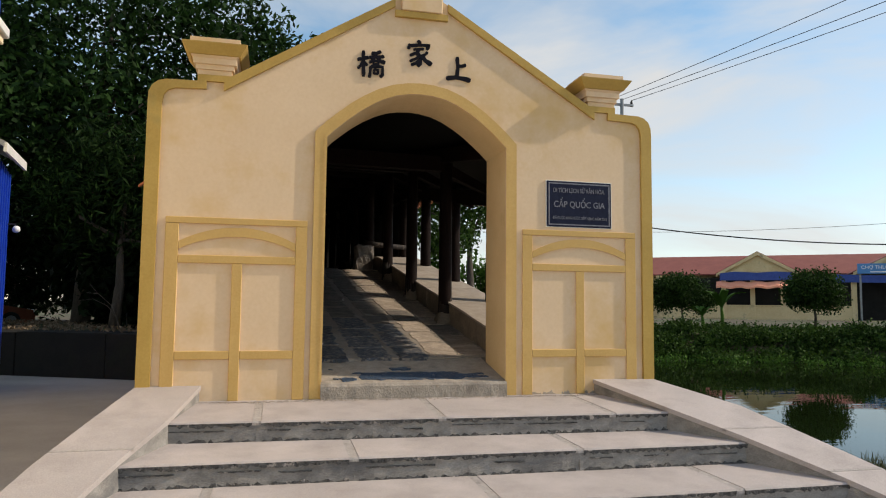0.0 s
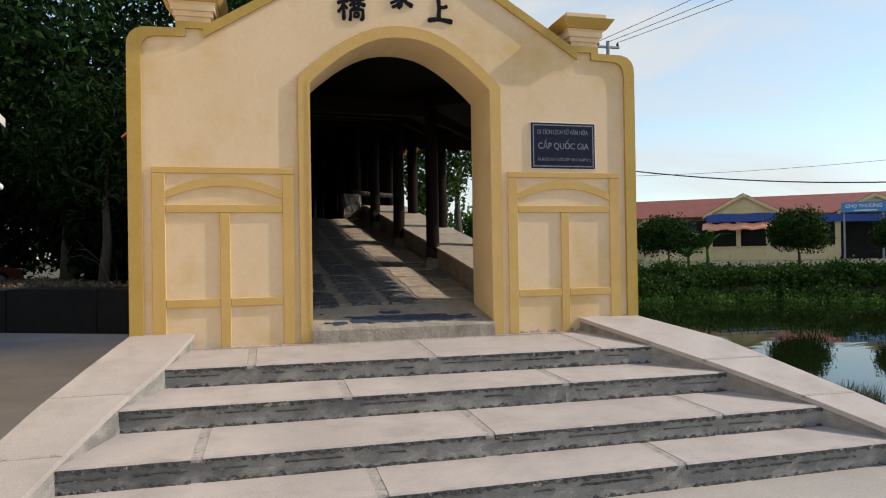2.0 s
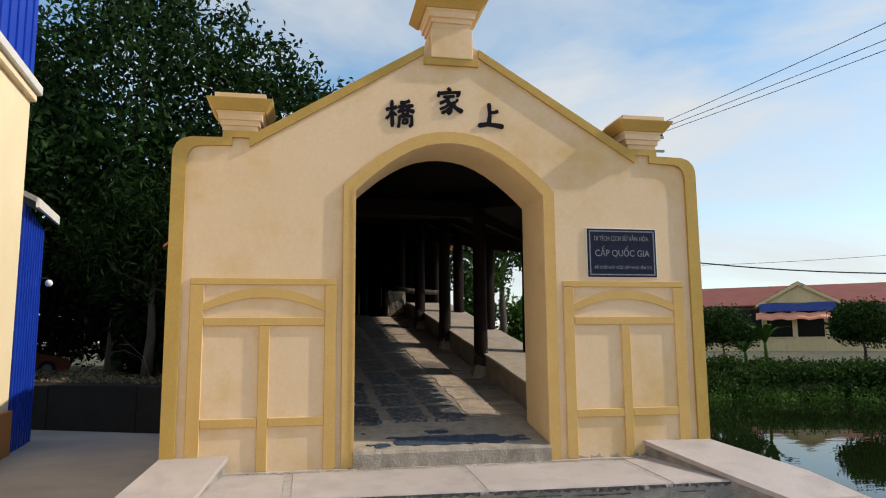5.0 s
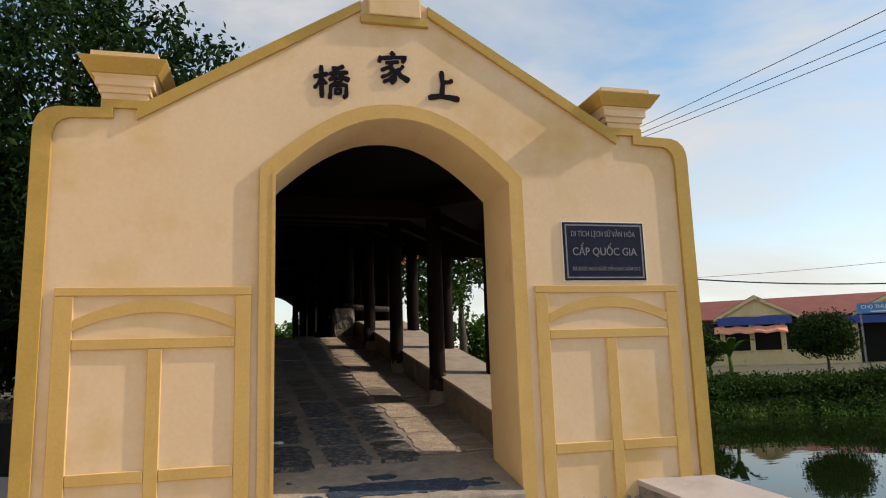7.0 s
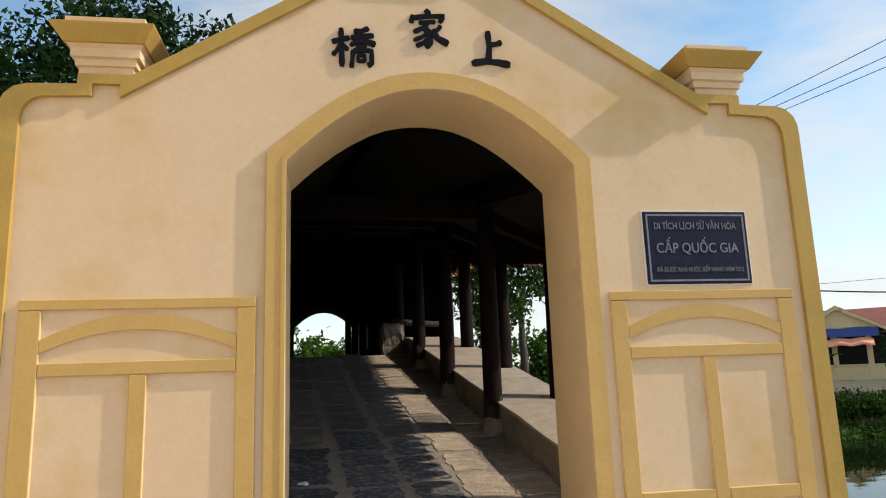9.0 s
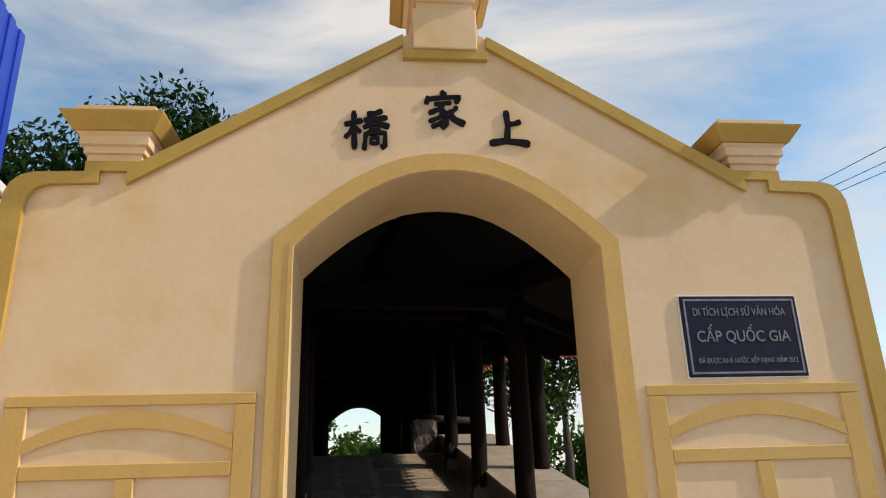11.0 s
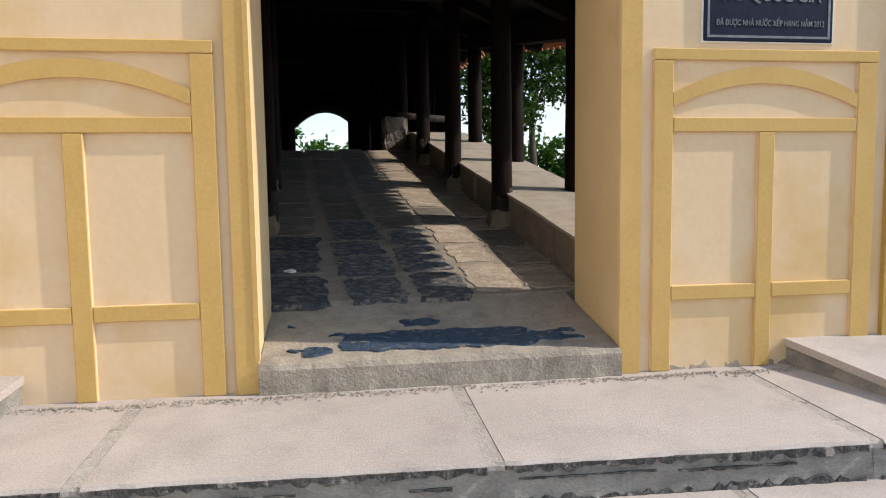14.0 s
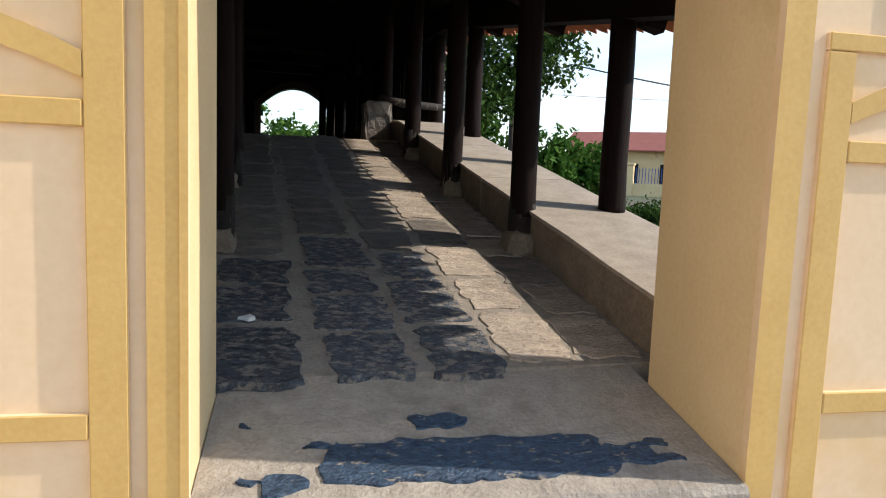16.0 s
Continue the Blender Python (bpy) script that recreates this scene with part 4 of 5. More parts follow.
def build_car():
    """A parked hatchback seen from its side."""
    car = thing("parked_car", "dark red hatchback parked under the trees", "car", pose(-12.7, 23.0, -0.22, 0, 0, 23.6))
    low = [(-2.05, 0.22), (2.05, 0.22), (2.10, 0.45), (2.02, 0.72), (1.15, 0.88), (-1.85, 0.95), (-2.08, 0.75), (-2.10, 0.4)]
    bm = slab_xz(low, -0.85, 0.85)
    bmesh.ops.bevel(bm, geom=[e for e in bm.edges if abs(e.verts[0].co.y - e.verts[1].co.y) < 0.01 and len(e.link_faces) == 2 and e.calc_face_angle(0) > 1.2], offset=0.06, segments=2, affect="EDGES")
    part("body", bm, CARPAINT, car, smooth=False)
    bm = bmesh.new()
    a = [bm.verts.new(p) for p in ((-1.75, -0.80, 0.93), (1.1, -0.80, 0.88), (1.1, 0.80, 0.88), (-1.75, 0.80, 0.93))]
    t = [bm.verts.new(p) for p in ((-1.35, -0.62, 1.42), (0.30, -0.62, 1.46), (0.30, 0.62, 1.46), (-1.35, 0.62, 1.42))]
    bm.faces.new(t)
    for i in range(4):
        bm.faces.new((a[i], a[(i + 1) % 4], t[(i + 1) % 4], t[i]))
    bm.faces.new(a[::-1])
    part("cabin", bm, CARPAINT, car)
    for x0, x1, y0, y1 in ((-1.48, -0.62, -1.22, -0.60), (-0.54, 0.72, -0.52, 0.22)):
        for s in (-1, 1):
            bm = bmesh.new()
            q = [bm.verts.new(p) for p in ((x0, s * 0.803, 0.97), (x1, s * 0.803, 0.94), (y1, s * 0.66, 1.37), (y0, s * 0.66, 1.36))]
            r = [bm.verts.new(v.co + Vector((0, s * 0.012, 0))) for v in q]
            bm.faces.new(r)
            bm.faces.new(q[::-1])
            for i in range(4):
                bm.faces.new((q[i], q[(i + 1) % 4], r[(i + 1) % 4], r[i]))
            part("window", bm, GLASS, car)
    part("roof_rail", tube([(-1.35, -0.63, 1.46), (-0.5, -0.64, 1.50), (0.25, -0.63, 1.48)], [0.02, 0.02, 0.02], 6), WHITEPAINT, car, "pale roof rail")
    for x in (-1.3, 1.3):
        for s in (-1, 1):
            w = part("tyre", tube([(x, s * 0.70, 0.32), (x, s * 0.88, 0.32)], [0.32, 0.32], 20), RUBBER, car)
            part("rim", tube([(x, s * 0.86, 0.32), (x, s * 0.895, 0.32)], [0.20, 0.18], 14), GREYMETAL, w)
    for s in (-1, 1):
        part("headlight", box(1.92, 2.06, s * 0.70 - 0.12, s * 0.70 + 0.12, 0.60, 0.74, 0.02), WHITEPAINT, car)
        part("tail_light", box(-2.09, -1.98, s * 0.72 - 0.1, s * 0.72 + 0.1, 0.68, 0.88, 0.02), CORAL, car)
        part("door_handle", box(-0.75, -0.60, s * 0.862 - 0.012, s * 0.862 + 0.012, 0.82, 0.85), CARPAINT, car)


build_car()


def tree(name, label, base, trunk, limbs, blobs, count, size, leaf_mat, seed, slim=0.45, hollow=0.5):
    """A tapered trunk with limbs and a ragged crown of leaf tufts."""
    rng = np.random.default_rng(seed)
    t = thing(name, label, "tree" if "tree" in name else "shrub", Matrix.Translation(base))
    if trunk:
        part("trunk", tube(trunk, list(np.linspace(0.045 * trunk[-1][2] + 0.05, 0.02 * trunk[-1][2] + 0.02, len(trunk))), 10), BARK, t, smooth=True)
        for l in limbs:
            part("limb", tube(l, list(np.linspace(0.014 * trunk[-1][2] + 0.02, 0.015, len(l))), 7), BARK, t, smooth=True)
    leaves("crown", clumps(rng, blobs, count, hollow), size, seed + 1, leaf_mat, t, slim)
    return t


def auto_limbs(rng, top, blobs):
    return [[top, tuple((np.array(top) * 0.5 + np.array(b[:3]) * 0.5 + rng.normal(size=3) * 0.25)), tuple(b[:3]), tuple(np.array(b[:3]) + np.array(b[3:]) * rng.uniform(-0.4, 0.7, 3))] for b in blobs]


def garden_tree(name, label, base, blobs, count, size, mat, seed, top=3.0, slim=0.45, hollow=0.45):
    rng = np.random.default_rng(seed + 50)
    trunk = [(0, 0, -0.2), (0.1, 0.05, top * 0.5), (0.05, 0.1, top)]
    return tree(name, label, base, trunk, auto_limbs(rng, trunk[-1], blobs), blobs, count, size, mat, seed, slim, hollow)


garden_tree("broadleaf_tree", "tall dark green broadleaf tree behind the garden wall", (-6.8, 15.0, 0.2),
            [(0, 0, 8.2, 4.2, 3.5, 2.6), (3.2, 0.5, 7.6, 3.0, 2.8, 2.0), (-3.6, -0.5, 7.4, 3.4, 3.0, 2.6), (1.0, -1.5, 5.4, 3.6, 2.6, 1.8), (-2.6, -2.0, 5.2, 3.2, 2.4, 1.9), (5.2, 1.0, 8.0, 2.1, 2.0, 1.4), (0.2, 0.4, 10.0, 2.4, 2.2, 1.3), (3.8, 0.4, 9.4, 1.6, 1.6, 0.9), (2.2, 0.2, 10.6, 1.5, 1.3, 0.9), (0.4, 0.0, 11.4, 1.3, 1.2, 0.8)],
            30000, 0.25, LEAF, 11, 5.0)
garden_tree("broadleaf_tree", "tall dark green broadleaf tree behind the garden wall", (-12.5, 17.0, 0.2),
            [(0, 0, 8.0, 4.4, 3.5, 3.0), (3.0, -1.0, 6.0, 3.0, 2.8, 2.4), (-3.6, -0.5, 6.4, 3.4, 3.0, 2.6), (0, -1.0, 4.0, 3.6, 2.6, 1.8)],
            23000, 0.27, LEAF, 12, 5.0)
garden_tree("garden_tree", "dark garden tree with long narrow hanging leaves", (-5.2, 11.6, 0.2),
            [(0, 0, 3.0, 1.5, 1.0, 1.1), (1.4, 0.2, 3.4, 1.2, 0.9, 1.0), (-1.2, 0.1, 3.2, 1.0, 0.9, 0.8), (0.3, 0, 4.3, 1.6, 1.0, 0.8), (2.0, 0.5, 2.2, 0.8, 0.7, 0.9)],
            7500, 0.27, MIDLEAF, 13, 2.2, 0.22)
# Backdrop trees, also in the leaf colour darkened for shade.
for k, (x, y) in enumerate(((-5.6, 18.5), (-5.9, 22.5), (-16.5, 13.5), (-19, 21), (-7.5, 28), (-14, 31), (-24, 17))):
    garden_tree("background_tree", "dense grove tree with deep shade put into its leaf colour", (x, y, 0.1),
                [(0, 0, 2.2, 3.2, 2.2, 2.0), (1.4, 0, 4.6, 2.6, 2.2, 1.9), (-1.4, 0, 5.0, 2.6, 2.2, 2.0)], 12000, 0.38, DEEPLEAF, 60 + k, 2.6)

# ---- far bank: market, shrubs, trees ----
AZ = 37.5
FAR = Matrix.Translation((-1.33 + 67.2 * math.sin(radians(AZ)), -6.63 + 67.2 * math.cos(radians(AZ)), -0.12)) @ pose(0, 0, 0, 0, 0, -AZ) @ Matrix.Scale(1.4, 4)


def build_market():
    m = thing("market_hall", "single-storey ochre market hall with red roof and gabled porch", "building", FAR)
    part("wall", box(-16, 16, 5.0, 5.2, -0.3, 3.0), FARWALL, m)
    part("back_wall", box(-16, 16, 10.8, 11.0, -0.3, 3.0), FARWALL, m)
    for x in np.arange(-14.5, 15, 2.9):
        # Dark panels laid on the wall paint the shade of its windows.
        part("window_opening", box(x - 0.7, x + 0.7, 4.96, 4.99, 0.7, 2.1), SHADE, m, "dark panel painted as a shaded window opening")
    for s in (-1, 1):
        bm = bmesh.new()
        y0, y1 = (4.2, 8.0) if s < 0 else (8.0, 11.8)
        z0, z1 = (2.95, 4.45) if s < 0 else (4.45, 2.95)
        vs = [bm.verts.new(p) for p in ((-16.5, y0, z0), (16.5, y0, z0), (16.5, y1, z1), (-16.5, y1, z1), (-16.5, y0, z0 + 0.08), (16.5, y0, z0 + 0.08), (16.5, y1, z1 + 0.08), (-16.5, y1, z1 + 0.08))]
        for f in ((0, 1, 2, 3), (4, 5, 6, 7), (0, 1, 5, 4), (1, 2, 6, 5), (2, 3, 7, 6), (3, 0, 4, 7)):
            bm.faces.new([vs[i] for i in f])
        part("roof", bm, REDROOF, m, "red sheet roof")
    for cx, w in ((0.33, 2.15), (7.6, 1.7)):
        ap, ev = (4.25, 2.98) if w > 2 else (3.95, 3.0)
        part("gable", slab_xz([(cx - w, ev), (cx + w, ev), (cx, ap - 0.06)], 0.3, 0.5), FARWALL, m, "ochre porch gable")
        for s in (-1, 1):
            part("gable_trim", slab_xz([(cx, ap), (cx + s * (w + 0.3), ev - 0.1), (cx + s * (w + 0.3), ev - 0.3), (cx, ap - 0.22)], 0.1, 0.3), FARWALL, m, "pale raking cornice")
            bm = slab_xz([(cx, ap + 0.04), (cx + s * (w + 0.35), ev - 0.08), (cx + s * (w + 0.35), ev - 0.14), (cx, ap - 0.03)], 0.3, 6.5)
            part("porch_roof", bm, REDROOF, m)
    for x in (-5.7, -1.68, 0.02, 1.76, 5.6, 9.4):
        part("pillar", box(x - 0.14, x + 0.14, 0.0, 0.28, -0.3, 2.75, 0.01), FARWALL, m)
    for a, b in ((-5.56, -1.82), (-1.54, -0.12), (0.16, 1.62), (1.9, 5.46)):
        part("low_wall", box(a, b, 0.06, 0.22, -0.3, 0.78), FARWALL, m, "stained ochre parapet wall")
    for a, b in ((-5.6, -1.8), (-1.58, 5.5)):
        part("coping", box(a, b, 0.0, 0.28, 0.784, 0.86), FARWALL, m, "ochre parapet coping")
    part("yard_wall", box(-5.7, 9.4, -1.9, -1.7, -0.6, -0.02), FARWALL, m, "low stained yard wall")
    part("beam", box(-2.0, 2.2, 0.02, 0.26, 2.76, 2.95), FARWALL, m)
    # A dark sheet takes the place of the shade behind the pillars.
    part("hall_shade", box(-5.5, 9.2, 3.2, 3.25, -0.3, 2.7), SHADE, m, "dark sheet standing in for the shaded hall")
    aw = thing("coral_awning", "sagging coral-orange fabric awning on the porch", "awning", FAR)
    bm = bmesh.new()
    rows = []
    for i in range(15):
        x = -2.1 + 4.1 * i / 14
        sag = 0.05 * math.sin(i * 1.7)
        rows.append([bm.verts.new(p) for p in ((x, 0.0, 2.35 + sag), (x, -0.9, 2.02 + sag * 1.3), (x, -0.92, 1.90 + sag), (x, 0.0, 2.32 + sag))])
    for a, b in zip(rows, rows[1:]):
        for i in range(4):
            bm.faces.new((a[i], a[(i + 1) % 4], b[(i + 1) % 4], b[i]))
    part("canvas", bm, CORAL, aw)
    tp = thing("blue_tarpaulin", "blue tarpaulin strung under the gable", "tarpaulin", FAR)
    part("sheet", slab_xz([(-1.9, 2.42), (2.3, 2.42), (2.3, 2.9), (1.4, 2.97), (0.3, 2.9), (-1.0, 2.98), (-1.9, 2.88)], -0.16, -0.12), TARP, tp)
    tp2 = thing("blue_tarpaulin", "blue tarpaulin shade beside the market gate", "tarpaulin", FAR)
    part("sheet", slab_xz([(3.0, 2.3), (9.5, 2.2), (9.5, 2.6), (3.0, 2.8)], -0.3, -0.26), TARP, tp2)
    sg = thing("market_sign", "blue market sign board with white letters", "sign", FAR)
    part("board", box(5.75, 8.05, -0.4, -0.34, 2.78, 3.38), SIGNBLUE, sg)
    for x in (5.9, 7.9):
        part("sign_post", box(x - 0.05, x + 0.05, -0.33, -0.25, -0.3, 3.3), GREYMETAL, sg)
    lettering("lettering", "CH\u1ee2 TH\u01af\u1ee2NG", 1.9, 0.30, Matrix.Translation((6.9, -0.405, 3.15)) @ pose(0, 0, 0, 90), WHITEPAINT, sg, 0.01, 0.012)
    part("text_bar", box(6.4, 7.6, -0.41, -0.401, 2.85, 2.92), WHITEPAINT, sg)
    # fence to the west of the porch
    fn = thing("bank_fence", "ochre pillared fence with green metal bars", "fence", FAR)
    for x in (-18, -15.4, -12.8, -10.2, -7.7):
        pl = part("pillar", box(x - 0.22, x + 0.22, -1.5, -1.06, -0.3, 1.85, 0.02), FARWALL, fn)
        part("pillar_cap", box(x - 0.28, x + 0.28, -1.56, -1.0, 1.852, 1.97, 0.02), FARWALL, pl)
    for x in (-18, -15.4, -12.8, -10.2):
        part("base_wall", box(x + 0.225, x + 2.37, -1.38, -1.16, -0.3, 0.75), FARWALL, fn)
        for k in range(11):
            part("bar", box(x + 0.35 + 0.19 * k, x + 0.39 + 0.19 * k, -1.29, -1.25, 0.75, 1.7), TARP, fn)


build_market()


def far_place(az, d, z):
    return (-1.33 + d * math.sin(radians(az)), -6.63 + d * math.cos(radians(az)), z)


garden_tree("street_tree", "round-crowned dark green street tree before the market", far_place(41.6, 35.4, 0.0), [(0, 0, 2.2, 1.6, 1.4, 0.95), (0.7, 0, 1.7, 1.1, 1.0, 0.7), (-0.8, 0, 1.8, 1.0, 1.0, 0.7), (0.1, 0, 2.8, 1.0, 1.0, 0.5)], 11000, 0.17, TREELEAF, 21, 1.2, 0.55).scale = (0.777, 0.777, 0.777)
garden_tree("street_tree", "wide dark green street tree before the fence", far_place(32.4, 35.0, 0.0), [(0, 0, 2.0, 1.8, 1.4, 0.9), (-1.3, 0, 1.8, 1.1, 1.0, 0.8), (1.2, 0, 1.5, 1.0, 1.0, 0.6), (-0.4, 0, 2.6, 0.9, 1.0, 0.45)], 11000, 0.17, TREELEAF, 22, 1.0, 0.55).scale = (0.777, 0.777, 0.777)
garden_tree("street_tree", "dark green street tree beside the market sign", far_place(48.6, 34.6, 0.0), [(0, 0, 2.0, 1.7, 1.4, 0.9), (-1.1, 0, 1.6, 1.0, 1.0, 0.6), (1.3, 0, 1.7, 1.0, 1.0, 0.7)], 11000, 0.17, TREELEAF, 23, 1.1, 0.55).scale = (0.777, 0.777, 0.777)


def far_shore(az):
    """How far off the pond's far edge lies in a direction."""
    d = 60.0
    while d > 8:
        x, y, _ = far_place(az, d, 0)
        if pond_depth(np.array([x]), np.array([y]))[0] > 0:
            return d
        d -= 0.2
    return 30.0


bank = []
rs = random.Random(8)
for i in range(29):
    az = 22.5 + i * 1.0
    edge = far_shore(az)
    for off, r, h in ((-0.1, 0.85, 0.36), (0.9, 0.95, 0.42), (2.0, 0.9, 0.12)):
        x, y, _ = far_place(az + rs.uniform(-0.4, 0.4), edge + off + rs.uniform(-0.3, 0.3), 0)
        z = float(ground_height(np.array([x]), np.array([y]))[0])
        bank.append((x, y, max(z, -1.25) - 0.1, r * rs.uniform(0.6, 1.35), h * rs.uniform(0.45, 1.45) * (1.7 if rs.random() < 0.25 else 1.0)))
shrub_line("bank_shrub", "leafy green shrub on the pond bank", bank, 1000, 0.16, LEAF3, 200)
lilies = []
for i in range(26):
    az = 24.0 + i * 0.95 + rs.uniform(-0.3, 0.3)
    x, y, _ = far_place(az, far_shore(az) - 1.0 + rs.uniform(-0.35, 0.2), 0)
    lilies.append((x, y, -1.26, rs.uniform(0.35, 0.7), rs.uniform(0.06, 0.12)))
shrub_line("water_weed", "pale green floating weed along the pond bank", lilies, 160, 0.12, LEAF2, 250)


def banana_plant(base, tall, seed):
    """A short stem with long arching paddle leaves."""
    rng = random.Random(seed)
    t = thing("banana_plant", "young banana plant with long green leaves on the bank", "plant", Matrix.Translation(base))
    part("stem", tube([(0, 0, -0.2), (0.03, 0, tall * 0.25), (0, 0.02, tall * 0.5)], [0.09, 0.08, 0.05], 8), LEAF2, t, smooth=True)
    for k in range(7):
        a = k * 2.4 + rng.uniform(-0.4, 0.4)
        c, sn = math.cos(a), math.sin(a)
        rise, reach = tall * rng.uniform(0.35, 0.6), tall * rng.uniform(0.3, 0.5)
        bm = bmesh.new()
        rows = []
        for q in np.linspace(0, 1, 8):
            r, z = reach * q, tall * 0.45 + rise * (1.5 * q - q * q * 0.9)
            w = 0.16 * tall * math.sin(math.pi * min(1, 0.08 + q * 0.9)) ** 0.7 * 0.5
            rows.append([bm.verts.new(p) for p in ((c * r - sn * w, sn * r + c * w, z + 0.03), (c * r, sn * r, z), (c * r + sn * w, sn * r - c * w, z + 0.03), (c * r, sn * r, z - 0.012))])
        for p, q in zip(rows, rows[1:]):
            for i in range(4):
                bm.faces.new((p[i], p[(i + 1) % 4], q[(i + 1) % 4], q[i]))
        bm.faces.new(rows[0])
        bm.faces.new(rows[-1])
        part("leaf", bm, LEAF2, t)


banana_plant(far_place(35.3, 33.6, -0.15), 2.2, 3)
banana_plant(far_place(33.9, 33.2, -0.15), 1.3, 5)


def grass_tuft(x, y, z, r, h, count, seed):
    """Bent upright blades from one root."""
    rng = np.random.default_rng(seed)
    t = thing("grass_tuft", "dry dark grass tuft on the near pond bank", "grass", Matrix.Translation((x, y, z)))
    verts, faces = [], []
    for _ in range(count):
        bx, by = rng.normal(0, r * 0.5, 2)
        a, ln, lean = rng.uniform(0, 6.28), h * rng.uniform(0.5, 1.3), rng.uniform(0.1, 0.7)
        c, sn = math.cos(a), math.sin(a)
        at = len(verts)
        for q, w in ((0, 0.008), (0.5, 0.006), (1, 0.001)):
            o = lean * ln * q * q
            for side in (-w, w):
                verts.append((bx + c * o - sn * side, by + sn * o + c * side, ln * q * (1 - 0.3 * lean * q)))
        faces += [(at, at + 1, at + 3, at + 2), (at + 2, at + 3, at + 5, at + 4)]
    me = bpy.data.meshes.new("blades")
    me.from_pydata(verts, [], faces)
    me.materials.append(GRASS)
    part("blades", me, GRASS, t, kind="stuff")


# ---- writing on the gate ----
def brush_stroke(width, pts, size, k):
    """A raised brush stroke: a polyline of (x, z) with a swelling width."""
    fine = []
    for (ax, ay), (bx, by) in zip(pts, pts[1:]):
        fine += [(ax + (bx - ax) * q, ay + (by - ay) * q) for q in (0, 0.25, 0.5, 0.75)]
    fine.append(pts[-1])
    n = len(fine)
    left, right = [], []
    for i, (x, y) in enumerate(fine):
        (ax, ay), (bx, by) = fine[max(i - 1, 0)], fine[min(i + 1, n - 1)]
        d = math.hypot(bx - ax, by - ay) or 1
        q = i / (n - 1)
        w = 1.18 * width * (0.70 + 0.55 * abs(q - 0.45) ** 0.8) * (1.0 if 0 < i < n - 1 else 0.6)
        nx, ny = -(by - ay) / d * w / 2, (bx - ax) / d * w / 2
        left.append(((x + nx) * size, (y + ny) * size))
        right.append(((x - nx) * size, (y - ny) * size))
    return strip_xz(left, right, 0.012 - 0.0004 * k, 0.026)


SHANG = [(0.15, [(0.47, 0.98), (0.50, 0.55), (0.46, 0.12)]), (0.13, [(0.52, 0.60), (0.68, 0.62), (0.84, 0.68)]), (0.17, [(0.02, 0.06), (0.4, 0.13), (0.75, 0.10), (1.04, 0.05)])]
JIA = [(0.13, [(0.44, 1.04), (0.56, 0.92)]), (0.13, [(0.12, 0.88), (0.06, 0.66)]), (0.12, [(0.12, 0.80), (0.5, 0.86), (0.92, 0.88), (0.80, 0.70)]), (0.10, [(0.26, 0.66), (0.50, 0.70), (0.70, 0.71)]),
       (0.11, [(0.52, 0.68), (0.36, 0.52), (0.12, 0.40)]), (0.14, [(0.38, 0.55), (0.56, 0.38), (0.55, 0.10), (0.42, 0.0)]), (0.10, [(0.50, 0.40), (0.34, 0.27), (0.12, 0.17)]),
       (0.11, [(0.53, 0.26), (0.36, 0.10), (0.18, 0.02)]), (0.11, [(0.84, 0.60), (0.74, 0.48), (0.60, 0.42)]), (0.16, [(0.60, 0.44), (0.76, 0.24), (1.02, 0.10)])]
QIAO = [(0.12, [(0.0, 0.64), (0.2, 0.70), (0.42, 0.76)]), (0.13, [(0.22, 1.0), (0.23, 0.5), (0.24, 0.02)]), (0.10, [(0.22, 0.62), (0.12, 0.42), (0.02, 0.30)]), (0.10, [(0.26, 0.58), (0.38, 0.44)]),
        (0.12, [(0.88, 1.02), (0.70, 0.94), (0.52, 0.92)]), (0.11, [(0.44, 0.76), (0.7, 0.80), (1.0, 0.84)]), (0.10, [(0.70, 0.92), (0.62, 0.70), (0.44, 0.56)]), (0.13, [(0.74, 0.78), (0.86, 0.66), (1.04, 0.60)]),
        (0.08, [(0.60, 0.64), (0.61, 0.50)]), (0.08, [(0.60, 0.64), (0.80, 0.65), (0.78, 0.50)]), (0.08, [(0.60, 0.51), (0.79, 0.52)]), (0.11, [(0.50, 0.44), (0.48, 0.20), (0.46, 0.0)]),
        (0.11, [(0.50, 0.42), (0.75, 0.45), (0.94, 0.44), (0.94, 0.12), (0.84, 0.06)]), (0.08, [(0.62, 0.32), (0.62, 0.14)]), (0.08, [(0.62, 0.31), (0.78, 0.32), (0.77, 0.15)]), (0.08, [(0.62, 0.16), (0.78, 0.17)])]
for strokes, x, z, size in ((QIAO, -0.635, 3.095, 0.265), (JIA, -0.145, 3.255, 0.25), (SHANG, 0.255, 3.14, 0.25)):
    glyph = thing("character", "raised black brush-written character fixed on the gate wall", "lettering", Matrix.Translation((x, 0.0, z)), "characters over the arch")
    for k, (width, pts) in enumerate(strokes):
        part("stroke", brush_stroke(width, pts, size, k), INK, glyph)

plaque = thing("plaque", "dark navy stone plaque with grey engraved writing", "plaque", pose(0, 0, 0))
part("slab", box(1.333, 2.054, 0.008, 0.032, 1.697, 2.172, 0.006), NAVY, plaque)
part("setting_mortar", box(1.325, 2.062, 0.014, 0.034, 1.690, 2.180, 0.003), WHITE, plaque, "pale mortar edge")
for a, b, c, d in ((1.352, 2.035, 2.142, 2.154), (1.352, 2.035, 1.715, 1.727), (1.352, 1.364, 1.729, 2.140), (2.023, 2.035, 1.729, 2.140)):
    part("border", box(a, b, 0.0065, 0.012, c, d), SILVER, plaque, "thin grey engraved border")
UP = pose(0, 0, 0, 90)
